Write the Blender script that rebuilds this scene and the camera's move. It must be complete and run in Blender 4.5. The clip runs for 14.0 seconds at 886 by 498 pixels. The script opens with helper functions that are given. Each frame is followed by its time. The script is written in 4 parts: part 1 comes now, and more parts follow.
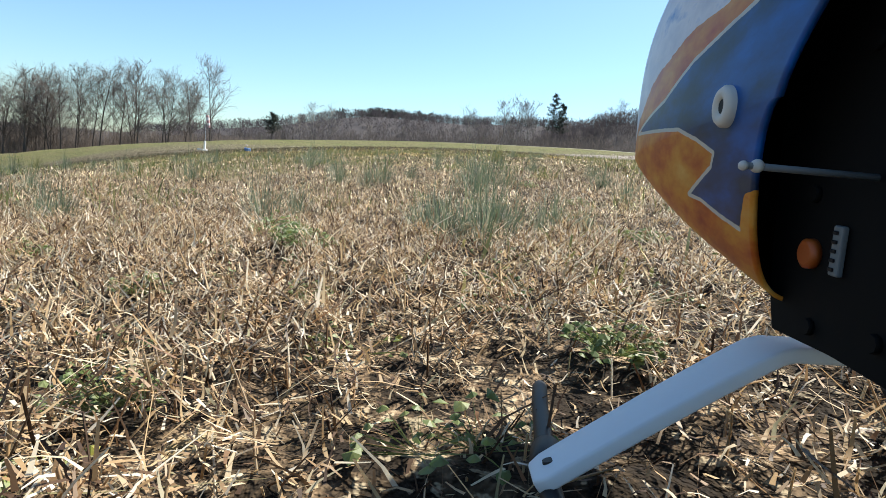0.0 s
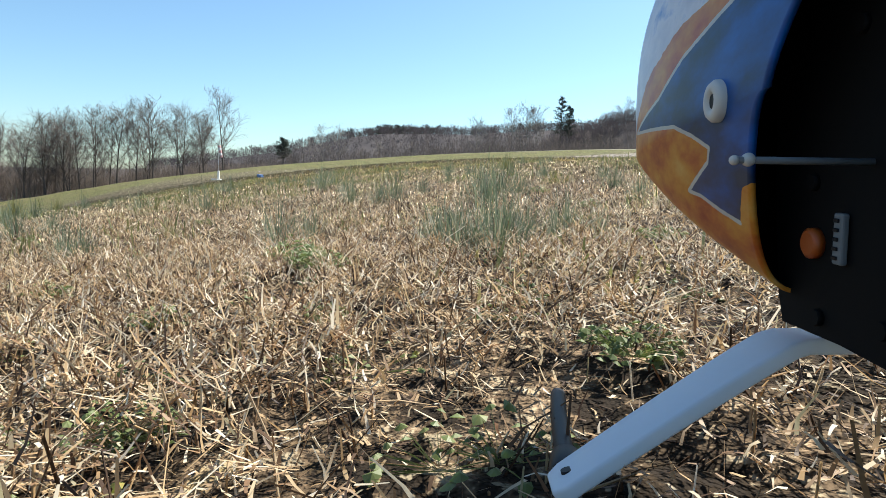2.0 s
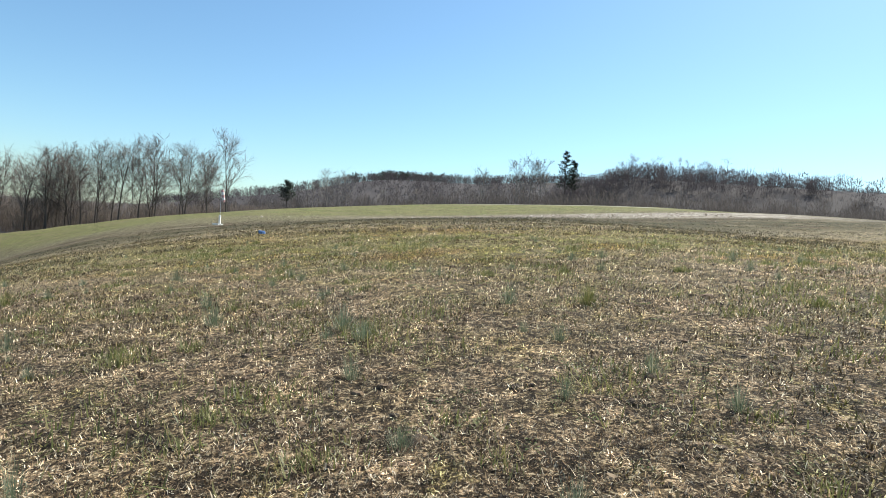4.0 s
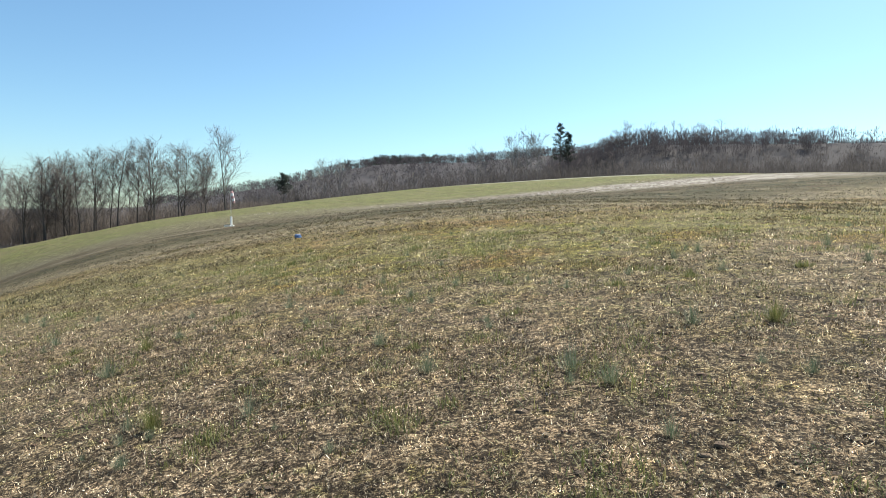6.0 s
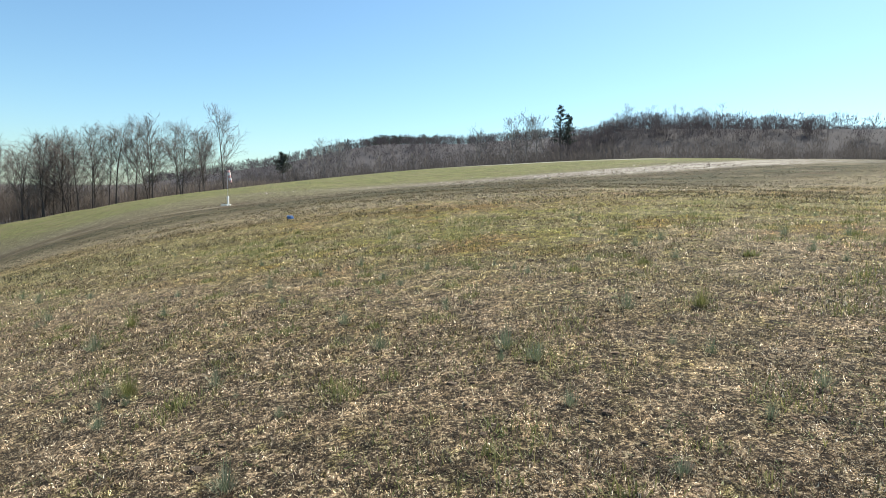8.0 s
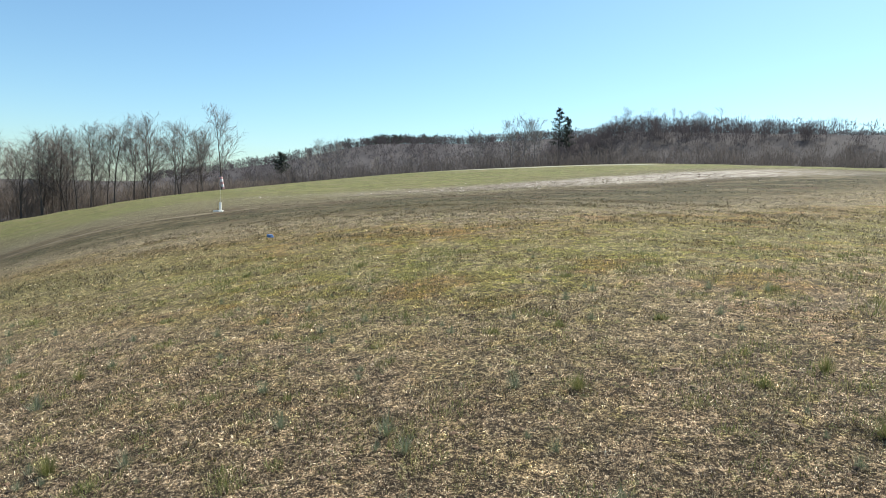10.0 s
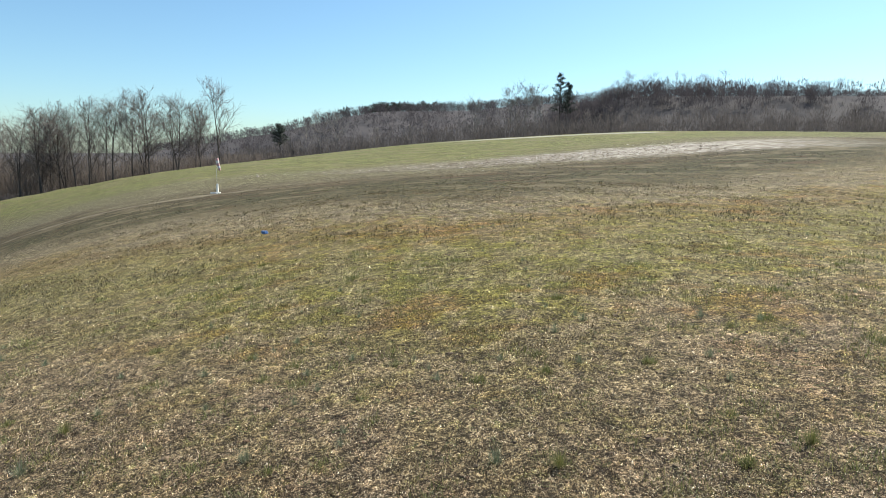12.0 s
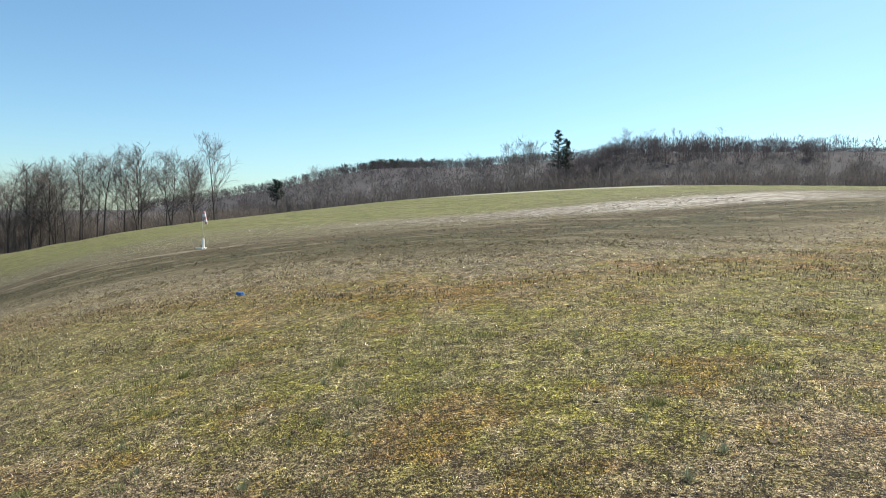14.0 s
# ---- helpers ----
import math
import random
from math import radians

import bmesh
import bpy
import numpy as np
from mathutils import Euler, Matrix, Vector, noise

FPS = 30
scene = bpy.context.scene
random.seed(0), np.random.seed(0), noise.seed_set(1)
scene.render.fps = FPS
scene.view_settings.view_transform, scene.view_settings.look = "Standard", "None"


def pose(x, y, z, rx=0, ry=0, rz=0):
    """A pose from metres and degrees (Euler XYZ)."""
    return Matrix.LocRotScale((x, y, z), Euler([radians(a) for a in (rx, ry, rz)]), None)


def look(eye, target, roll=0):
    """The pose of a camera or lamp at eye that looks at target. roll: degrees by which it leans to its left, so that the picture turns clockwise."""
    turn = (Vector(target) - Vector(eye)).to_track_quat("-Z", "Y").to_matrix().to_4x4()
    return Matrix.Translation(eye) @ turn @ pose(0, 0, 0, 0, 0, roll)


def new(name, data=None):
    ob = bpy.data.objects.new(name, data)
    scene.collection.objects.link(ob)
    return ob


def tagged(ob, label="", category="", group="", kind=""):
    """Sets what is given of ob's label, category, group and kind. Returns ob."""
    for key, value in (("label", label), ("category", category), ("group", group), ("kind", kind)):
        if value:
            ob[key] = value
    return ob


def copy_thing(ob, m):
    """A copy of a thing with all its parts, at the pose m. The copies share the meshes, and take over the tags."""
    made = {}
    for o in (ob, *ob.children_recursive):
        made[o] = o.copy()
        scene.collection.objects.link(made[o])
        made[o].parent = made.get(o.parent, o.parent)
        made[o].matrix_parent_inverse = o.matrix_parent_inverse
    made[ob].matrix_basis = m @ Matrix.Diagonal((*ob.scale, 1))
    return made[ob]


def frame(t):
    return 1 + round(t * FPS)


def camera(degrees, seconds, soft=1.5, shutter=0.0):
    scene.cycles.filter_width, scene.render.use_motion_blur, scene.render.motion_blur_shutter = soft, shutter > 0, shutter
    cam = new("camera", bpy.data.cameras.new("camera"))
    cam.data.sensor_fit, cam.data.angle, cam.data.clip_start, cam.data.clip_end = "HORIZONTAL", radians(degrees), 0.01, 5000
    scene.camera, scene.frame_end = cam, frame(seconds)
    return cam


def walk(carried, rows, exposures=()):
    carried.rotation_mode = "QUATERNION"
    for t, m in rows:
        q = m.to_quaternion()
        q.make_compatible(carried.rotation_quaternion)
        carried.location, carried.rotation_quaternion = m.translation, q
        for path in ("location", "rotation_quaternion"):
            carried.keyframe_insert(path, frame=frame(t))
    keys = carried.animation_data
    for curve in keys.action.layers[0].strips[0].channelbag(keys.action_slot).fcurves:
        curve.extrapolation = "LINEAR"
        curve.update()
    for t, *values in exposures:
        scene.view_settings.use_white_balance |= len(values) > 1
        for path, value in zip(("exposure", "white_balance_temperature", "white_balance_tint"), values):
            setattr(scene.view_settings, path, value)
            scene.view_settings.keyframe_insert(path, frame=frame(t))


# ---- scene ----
cam = camera(74.0, 14.0, soft=0.9)
PATH = [
    (0, (0.261, 0.018, 0.178), (0.245, 2.002, -0.077), 6.2),
    (0.5, (0.261, 0.013, 0.170), (0.224, 2.005, -0.007), 6.8),
    (1, (0.264, 0.013, 0.170), (0.186, 2.007, 0.045), 2.9),
    (1.5, (0.268, 0.017, 0.175), (0.183, 2.007, 0.002), 2.2),
    (2, (0.267, 0.018, 0.180), (0.191, 2.004, -0.040), 1.8),
    (2.5, (0.202, 0.26, 0.338), (0.086, 2.24, 0.074), 1.7),
    (3, (0.113, 0.775, 0.555), (0.04, 2.758, 0.31), 3.0),
    (3.5, (-0.091, 1.543, 0.643), (-0.18, 3.538, 0.539), 4.0),
    (4, (-0.477, 2.101, 1.033), (-0.559, 4.099, 0.969), 4.1),
    (4.2, (-0.659, 2.208, 1.28), (-0.722, 4.205, 1.192), 4.0),
    (6.3, (-2.55, 1.819, 1.542), (-2.62, 3.812, 1.39), -0.3),
    (6.5, (-2.527, 1.759, 1.502), (-2.599, 3.75, 1.33), -0.1),
    (7, (-2.428, 1.604, 1.452), (-2.499, 3.595, 1.277), 0.3),
    (7.5, (-2.214, 1.458, 1.526), (-2.272, 3.449, 1.345), 0.7),
    (8, (-1.955, 1.378, 1.661), (-2.02, 3.368, 1.466), 0.6),
    (8.5, (-1.618, 1.301, 1.865), (-1.691, 3.29, 1.674), 0.8),
    (8.7, (-1.502, 1.269, 1.921), (-1.558, 3.259, 1.731), 1.0),
    (10.8, (-0.392, 0.633, 3.416), (-0.468, 2.618, 3.184), 1.2),
    (11, (-0.36, 0.602, 3.521), (-0.446, 2.584, 3.265), 0.8),
    (11.5, (-0.341, 0.773, 3.944), (-0.411, 2.744, 3.612), 0.6),
    (12, (-0.432, 1.277, 4.179), (-0.504, 3.251, 3.866), 0.3),
    (12.5, (-0.634, 2.275, 4.19), (-0.707, 4.254, 3.914), 0.2),
    (13, (-0.774, 3.486, 4.128), (-0.824, 5.471, 3.883), 0.7),
    (13.5, (-0.992, 4.846, 4.006), (-1.041, 6.836, 3.812), 0.8),
    (14, (-1.221, 6.159, 3.749), (-1.285, 8.155, 3.625), 0.2),
]
walk(cam, [(t, look(eye, target, roll)) for t, eye, target, roll in PATH], [(0.0, 1.13, 6450, 7.0), (2.2, 1.13, 6450, 7.0), (3.0, 1.03, 6400, 4.5), (8.5, 1.02, 6400, 4.5), (11.0, 0.97, 6400, 4.5), (14.0, 0.94, 6400, 4.5)])

# ---- world and sun ----
SUN_AZ, SUN_EL = radians(44), radians(51)      # azimuth from +x towards +y
world = bpy.data.worlds.new("world")
scene.world = world
world.use_nodes = True
wn = world.node_tree
sky = wn.nodes.new("ShaderNodeTexSky")
sky.sky_type = "NISHITA"
sky.sun_disc = False
sky.sun_elevation = SUN_EL
sky.sun_rotation = radians(90) - SUN_AZ
sky.air_density, sky.dust_density, sky.ozone_density = 1.0, 0.6, 1.6
tone = wn.nodes.new("ShaderNodeMix")          # clear cyan winter air
tone.data_type, tone.blend_type = "RGBA", "MULTIPLY"
tone.inputs["Factor"].default_value = 1.0
tone.inputs[7].default_value = (0.80, 0.968, 1.035, 1.0)
wn.links.new(sky.outputs[0], tone.inputs[6])
wn.links.new(tone.outputs[2], wn.nodes["Background"].inputs[0])
wn.nodes["Background"].inputs[1].default_value = 0.081
sun = new("sun", bpy.data.lights.new("sun", "SUN"))
sun.data.energy, sun.data.angle, sun.data.color = 5.0, radians(0.53), (1.0, 0.94, 0.85)
sun.matrix_world = look((math.cos(SUN_AZ) * math.cos(SUN_EL) * 60, math.sin(SUN_AZ) * math.cos(SUN_EL) * 60, math.sin(SUN_EL) * 60), (0, 0, 0))


# ---- materials ----
class Mat:
    """A small node-material writer."""

    def __init__(self, name, rough=0.8, metal=0.0, spec=0.3):
        self.m = bpy.data.materials.new(name)
        self.m.use_nodes = True
        self.nt = self.m.node_tree
        self.bsdf = self.nt.nodes["Principled BSDF"]
        self.set("Roughness", rough)
        self.set("Metallic", metal)
        self.set("Specular IOR Level", spec)

    def node(self, kind, **values):
        n = self.nt.nodes.new(kind)
        for k, v in values.items():
            n.inputs[k.replace("_", " ")].default_value = v
        return n

    def link(self, a, b):
        self.nt.links.new(a, b)

    def set(self, socket, value):
        self.bsdf.inputs[socket].default_value = value

    def math(self, op, a, b=None, c=None, clamp=False):
        n = self.nt.nodes.new("ShaderNodeMath")
        n.operation, n.use_clamp = op, clamp
        for i, v in enumerate((a, b, c)):
            if v is None:
                continue
            if isinstance(v, (int, float)):
                n.inputs[i].default_value = v
            else:
                self.link(v, n.inputs[i])
        return n.outputs[0]

    def position(self):
        return self.nt.nodes.new("ShaderNodeNewGeometry").outputs["Position"]

    def noise(self, scale, detail=4.0, rough=0.55, vec=None, stretch=None):
        n = self.node("ShaderNodeTexNoise", Scale=scale, Detail=detail, Roughness=rough)
        v = vec if vec is not None else self.position()
        if stretch:
            mp = self.nt.nodes.new("ShaderNodeMapping")
            mp.inputs["Scale"].default_value = stretch
            self.link(v, mp.inputs["Vector"])
            v = mp.outputs[0]
        self.link(v, n.inputs["Vector"])
        return n.outputs["Fac"]

    def ramp(self, fac, stops, mode="LINEAR"):
        n = self.nt.nodes.new("ShaderNodeValToRGB")
        n.color_ramp.interpolation = mode
        el = n.color_ramp.elements
        while len(el) < len(stops):
            el.new(0.5)
        for e, (p, c) in zip(el, stops):
            e.position, e.color = p, (*c, 1.0) if len(c) == 3 else c
        self.link(fac, n.inputs[0])
        return n.outputs[0]

    def mix(self, fac, a, b, mode="MIX"):
        n = self.nt.nodes.new("ShaderNodeMix")
        n.data_type, n.blend_type = "RGBA", mode
        for s, v in ((n.inputs["Factor"], fac), (n.inputs[6], a), (n.inputs[7], b)):
            if isinstance(v, (int, float)):
                s.default_value = v
            elif isinstance(v, tuple):
                s.default_value = (*v, 1.0)
            else:
                self.link(v, s)
        return n.outputs[2]

    def color(self, sock):
        if isinstance(sock, tuple):
            self.set("Base Color", (*sock, 1.0))
        else:
            self.link(sock, self.bsdf.inputs["Base Color"])
        return self

    def bump(self, fac, strength=0.4, distance=0.01):
        b = self.node("ShaderNodeBump", Strength=strength, Distance=distance)
        self.link(fac, b.inputs["Height"])
        self.link(b.outputs[0], self.bsdf.inputs["Normal"])
        return self

    def island(self):
        return self.nt.nodes.new("ShaderNodeNewGeometry").outputs["Random Per Island"]

    def object_random(self):
        return self.nt.nodes.new("ShaderNodeObjectInfo").outputs["Random"]

    def translucent(self, amount, tint):
        """Mixes in light that passes through thin leaves and straw."""
        tr = self.nt.nodes.new("ShaderNodeBsdfTranslucent")
        if isinstance(tint, tuple):
            tr.inputs[0].default_value = (*tint, 1.0)
        else:
            self.link(tint, tr.inputs[0])
        ms = self.nt.nodes.new("ShaderNodeMixShader")
        ms.inputs[0].default_value = amount
        self.link(self.bsdf.outputs[0], ms.inputs[1])
        self.link(tr.outputs[0], ms.inputs[2])
        self.link(ms.outputs[0], self.nt.nodes["Material Output"].inputs[0])
        return self


def field_patches(m, col, x, y):
    """Olive moss, rusty dead matter, bleached straw and gaps with painted shade, from a hand's width to several
    metres.
    """
    across = m.math("SUBTRACT", y, m.math("MULTIPLY", m.math("POWER", m.math("ABSOLUTE", x), 1.1), 0.35))
    across = m.math("ADD", across, m.math("MULTIPLY", m.math("SUBTRACT", m.noise(0.25, 4.0), 0.5), 14.0))
    zone = m.ramp(m.math("DIVIDE", across, 50.0), [(0.10, (0.12, 0.12, 0.12)), (0.22, (0.45, 0.45, 0.45)), (0.28, (1, 1, 1)), (0.54, (1, 1, 1)), (0.64, (0.35, 0.35, 0.35))])
    zone = m.math("MULTIPLY", zone, m.ramp(m.math("DIVIDE", m.math("ADD", x, 20.0), 20.0), [(0.25, (0.35, 0.35, 0.35)), (0.75, (1, 1, 1))]))
    olive = m.ramp(m.noise(0.75, 7.0, 0.72), [(0.49, (0, 0, 0)), (0.535, (1, 1, 1))])
    col = m.mix(m.math("MULTIPLY", m.math("MULTIPLY", olive, zone), 0.9), col, m.mix(1.0, col, (0.76, 0.82, 0.36), "MULTIPLY"))
    small = m.ramp(m.noise(3.1, 5.0, 0.7), [(0.56, (0, 0, 0)), (0.61, (1, 1, 1))])
    col = m.mix(m.math("MULTIPLY", small, 0.5), col, m.mix(1.0, col, (0.62, 0.78, 0.30), "MULTIPLY"))
    rusty = m.ramp(m.noise(0.42, 6.0, 0.7, stretch=(0.7, 1.3, 1.0)), [(0.40, (1, 1, 1)), (0.47, (0, 0, 0))])
    col = m.mix(m.math("MULTIPLY", m.math("MULTIPLY", rusty, zone), 0.8), col, m.mix(1.0, col, (0.98, 0.72, 0.46), "MULTIPLY"))
    pale = m.ramp(m.noise(1.3, 6.0, 0.75, stretch=(0.8, 1.2, 1.0)), [(0.55, (0, 0, 0)), (0.62, (1, 1, 1))])
    col = m.mix(m.math("MULTIPLY", pale, 0.5), col, m.mix(1.0, col, (1.35, 1.32, 1.28), "MULTIPLY"))
    # random tone; its dark end stands for shaded gaps between clumps
    for scale, gain, least in ((1.9, 3.0, 0.5), (5.0, 5.0, 0.28), (13.0, 6.0, 0.20), (32.0, 6.5, 0.18)):
        k = m.math("ADD", m.math("MULTIPLY", m.math("SUBTRACT", m.noise(scale, 4.0, 0.75), 0.5), gain), 1.0)
        col = m.mix(1.0, col, m.math("MINIMUM", m.math("MAXIMUM", k, least), 1.7), "MULTIPLY")
    return col


def ground_material():
    m = Mat("field_turf", 0.95, spec=0.1)
    sep = m.nt.nodes.new("ShaderNodeSeparateXYZ")
    m.link(m.position(), sep.inputs[0])
    x, y = sep.outputs[0], sep.outputs[1]
    bend = m.math("MULTIPLY", m.math("POWER", m.math("ABSOLUTE", x), 1.1), 0.35)
    across = m.math("SUBTRACT", y, bend)
    broad = m.noise(0.12, 3.0, stretch=(0.5, 1.3, 1.0))
    patch = m.noise(0.55, 4.0, stretch=(0.6, 1.2, 1.0))
    wobble = m.math("ADD", m.math("MULTIPLY", m.math("SUBTRACT", broad, 0.5), 16.0), m.math("MULTIPLY", m.math("SUBTRACT", patch, 0.5), 7.0))
    lower = m.ramp(m.math("DIVIDE", m.math("MULTIPLY", x, -1.0), 60.0), [(0.2, (0, 0, 0)), (0.75, (1, 1, 1))])
    stretch = m.math("ADD", m.math("MULTIPLY", lower, 0.28), 1.0)
    band = m.math("DIVIDE", m.math("MULTIPLY", m.math("ADD", across, wobble), stretch), 100.0, clamp=True)
    base = m.ramp(band, [
        (0.00, (0.165, 0.122, 0.076)), (0.09, (0.160, 0.118, 0.070)), (0.13, (0.145, 0.117, 0.056)),
        (0.19, (0.138, 0.117, 0.048)), (0.26, (0.150, 0.108, 0.052)), (0.30, (0.160, 0.126, 0.080)),
        (0.35, (0.128, 0.102, 0.066)), (0.39, (0.078, 0.064, 0.037)), (0.47, (0.046, 0.042, 0.021)), (0.60, (0.060, 0.047, 0.028)),
        (0.66, (0.112, 0.096, 0.062)), (0.84, (0.115, 0.104, 0.058)), (0.91, (0.090, 0.095, 0.039)), (1.0, (0.090, 0.099, 0.036))])
    # bare soil where the straw lies loose in pieces, darkened for the shade between
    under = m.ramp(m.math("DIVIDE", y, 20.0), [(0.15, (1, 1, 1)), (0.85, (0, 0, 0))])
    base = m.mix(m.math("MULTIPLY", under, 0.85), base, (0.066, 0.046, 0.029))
    fine = m.noise(9.0, 6.0, 0.7)
    crumb = m.noise(21.0, 4.0, 0.75)
    grit = m.noise(58.0, 3.0, 0.7)
    col = field_patches(m, base, x, y)
    for n, gain in ((crumb, 4.5), (grit, 4.0)):
        k = m.math("ADD", m.math("MULTIPLY", m.math("SUBTRACT", n, 0.5), gain), 1.0)
        col = m.mix(1.0, col, m.math("MINIMUM", m.math("MAXIMUM", k, 0.22), 2.0), "MULTIPLY")
    chaff = m.math("ADD", m.math("MULTIPLY", crumb, 0.5), m.math("MULTIPLY", grit, 0.5))
    hollow = m.ramp(band, [(0.36, (0, 0, 0)), (0.43, (1, 1, 1)), (0.60, (1, 1, 1)), (0.68, (0.3, 0.3, 0.3))])
    close = m.ramp(m.math("DIVIDE", across, 60.0), [(0.2, (1, 1, 1)), (0.8, (0.45, 0.45, 0.45))])
    # near-black spots paint the shade between straw pieces into the colour
    col = m.mix(m.math("MULTIPLY", close, m.ramp(chaff, [(0.465, (0.9, 0.9, 0.9)), (0.485, (0, 0, 0))])), col, (0.024, 0.018, 0.013))
    col = m.mix(m.math("MULTIPLY", m.math("MULTIPLY", close, m.math("SUBTRACT", 1.0, m.math("MULTIPLY", hollow, 0.85))), m.ramp(chaff, [(0.555, (0, 0, 0)), (0.58, (0.6, 0.6, 0.6))])), col, (0.40, 0.33, 0.22))
    turf = m.noise(0.9, 5.0, 0.75, stretch=(0.5, 1.3, 1.0))
    lawn = m.ramp(m.math("DIVIDE", m.math("MULTIPLY", across, stretch), 100.0), [(0.84, (0, 0, 0)), (0.92, (1, 1, 1))])
    col = m.mix(m.math("MULTIPLY", lawn, m.ramp(turf, [(0.48, (0, 0, 0)), (0.60, (0.8, 0.8, 0.8))])), col, (0.185, 0.165, 0.066))
    thin = m.noise(0.22, 6.0, 0.75, stretch=(0.5, 1.6, 1.0))
    col = m.mix(m.math("MULTIPLY", lawn, m.ramp(thin, [(0.50, (0, 0, 0)), (0.58, (0.65, 0.65, 0.65))])), col, (0.150, 0.122, 0.074))
    col = m.mix(m.math("MULTIPLY", lawn, m.ramp(turf, [(0.34, (0.7, 0.7, 0.7)), (0.46, (0, 0, 0))])), col, (0.062, 0.075, 0.024))
    # pale bare strip, broad and white to the east, brown and broken to the west
    half = m.math("ADD", m.math("MULTIPLY", m.math("MINIMUM", m.math("MAXIMUM", m.math("ADD", x, 22.0), 0.0), 20.0), 0.36), 4.0)
    beside = m.math("SUBTRACT", y, m.math("MULTIPLY", m.math("MAXIMUM", m.math("MULTIPLY", x, -1.0), 0.0), 0.2))
    gap = m.math("DIVIDE", m.math("ABSOLUTE", m.math("SUBTRACT", beside, 82.0)), half)
    streaks = m.noise(0.5, 6.0, 0.75, stretch=(0.35, 1.8, 1))
    ragged = m.math("ADD", gap, m.math("MULTIPLY", m.math("SUBTRACT", streaks, 0.5), 2.6))
    strip = m.ramp(ragged, [(0.55, (0.9, 0.9, 0.9)), (0.95, (0, 0, 0))])
    fade = m.ramp(m.math("DIVIDE", m.math("ADD", x, 130.0), 180.0), [(0.0, (0.05, 0.05, 0.05)), (0.58, (0.12, 0.12, 0.12)), (0.68, (0.6, 0.6, 0.6)), (0.77, (1, 1, 1))])
    white = m.math("ADD", m.math("MULTIPLY", m.math("MINIMUM", m.math("MAXIMUM", m.math("SUBTRACT", x, 1.0), 0.0), 20.0), 0.024), m.math("MULTIPLY", m.math("SUBTRACT", m.noise(1.3, 6.0, 0.8, stretch=(0.5, 1.8, 1)), 0.5), 7.5), clamp=True)
    far = m.ramp(m.math("DIVIDE", x, 60.0), [(0.6, (1, 1, 1)), (0.95, (0, 0, 0))])
    col = m.mix(m.math("MULTIPLY", m.math("MULTIPLY", strip, fade), far), col, m.mix(white, (0.105, 0.080, 0.060), (0.46, 0.42, 0.365)))
    # the hollow: old dark growth with rusty and bleached patches
    old = m.noise(0.30, 7.0, 0.78, stretch=(0.45, 1.3, 1.0))
    col = m.mix(m.math("MULTIPLY", hollow, m.ramp(old, [(0.53, (0, 0, 0)), (0.58, (0.8, 0.8, 0.8))])), col, m.mix(fine, (0.10, 0.078, 0.046), (0.19, 0.155, 0.10)))
    col = m.mix(m.math("MULTIPLY", hollow, m.ramp(old, [(0.40, (0.75, 0.75, 0.75)), (0.46, (0, 0, 0))])), col, m.mix(fine, (0.055, 0.034, 0.022), (0.115, 0.070, 0.042)))
    # worn track of bare earth on the low side
    line = m.math("SUBTRACT", m.math("SUBTRACT", across, m.math("MULTIPLY", x, 0.4)), 64.4)
    line = m.math("ABSOLUTE", m.math("ADD", line, m.math("MULTIPLY", m.math("SUBTRACT", streaks, 0.5), 4.0)))
    west = m.ramp(m.math("DIVIDE", m.math("MULTIPLY", x, -1.0), 100.0), [(0.14, (0, 0, 0)), (0.28, (1, 1, 1))])
    col = m.mix(m.math("MULTIPLY", west, m.ramp(m.math("DIVIDE", line, 10.0), [(0.03, (0.5, 0.5, 0.5)), (0.07, (0, 0, 0))])), col, (0.25, 0.21, 0.155))
    rut = m.math("ABSOLUTE", m.math("SUBTRACT", m.math("ADD", m.math("SUBTRACT", across, m.math("MULTIPLY", x, 0.4)), m.math("MULTIPLY", m.math("SUBTRACT", streaks, 0.5), 9.0)), 70.0))
    col = m.mix(m.math("MULTIPLY", west, m.ramp(m.math("DIVIDE", rut, 10.0), [(0.05, (0.45, 0.45, 0.45)), (0.16, (0, 0, 0))])), col, (0.060, 0.046, 0.030))
    # pale gravel lane along the crest
    lane = m.math("MULTIPLY", m.ramp(m.math("DIVIDE", m.math("SUBTRACT", y, 138.0), 12.0), [(0.2, (0, 0, 0)), (0.4, (1, 1, 1)), (0.75, (1, 1, 1)), (0.95, (0, 0, 0))]),
                  m.ramp(m.math("DIVIDE", m.math("ADD", x, 12.0), 60.0), [(0.0, (0, 0, 0)), (0.35, (0.8, 0.8, 0.8)), (0.9, (0.6, 0.6, 0.6)), (1.0, (0, 0, 0))]))
    col = m.mix(m.math("MULTIPLY", lane, m.ramp(streaks, [(0.40, (0.2, 0.2, 0.2)), (0.55, (1, 1, 1))])), col, (0.40, 0.375, 0.33))
    # leaf litter of the woods beyond the crest
    wood = m.ramp(m.math("DIVIDE", m.math("SUBTRACT", y, 155.0), 30.0), [(0.0, (0, 0, 0)), (1.0, (1, 1, 1))])
    col = m.mix(wood, col, m.mix(m.noise(0.05, 4.0), (0.062, 0.056, 0.058), (0.078, 0.070, 0.070)))
    m.color(col)
    m.bump(m.math("ADD", m.math("MULTIPLY", fine, 0.6), m.math("MULTIPLY", crumb, 0.4)), 1.0, 0.07)
    return m.m


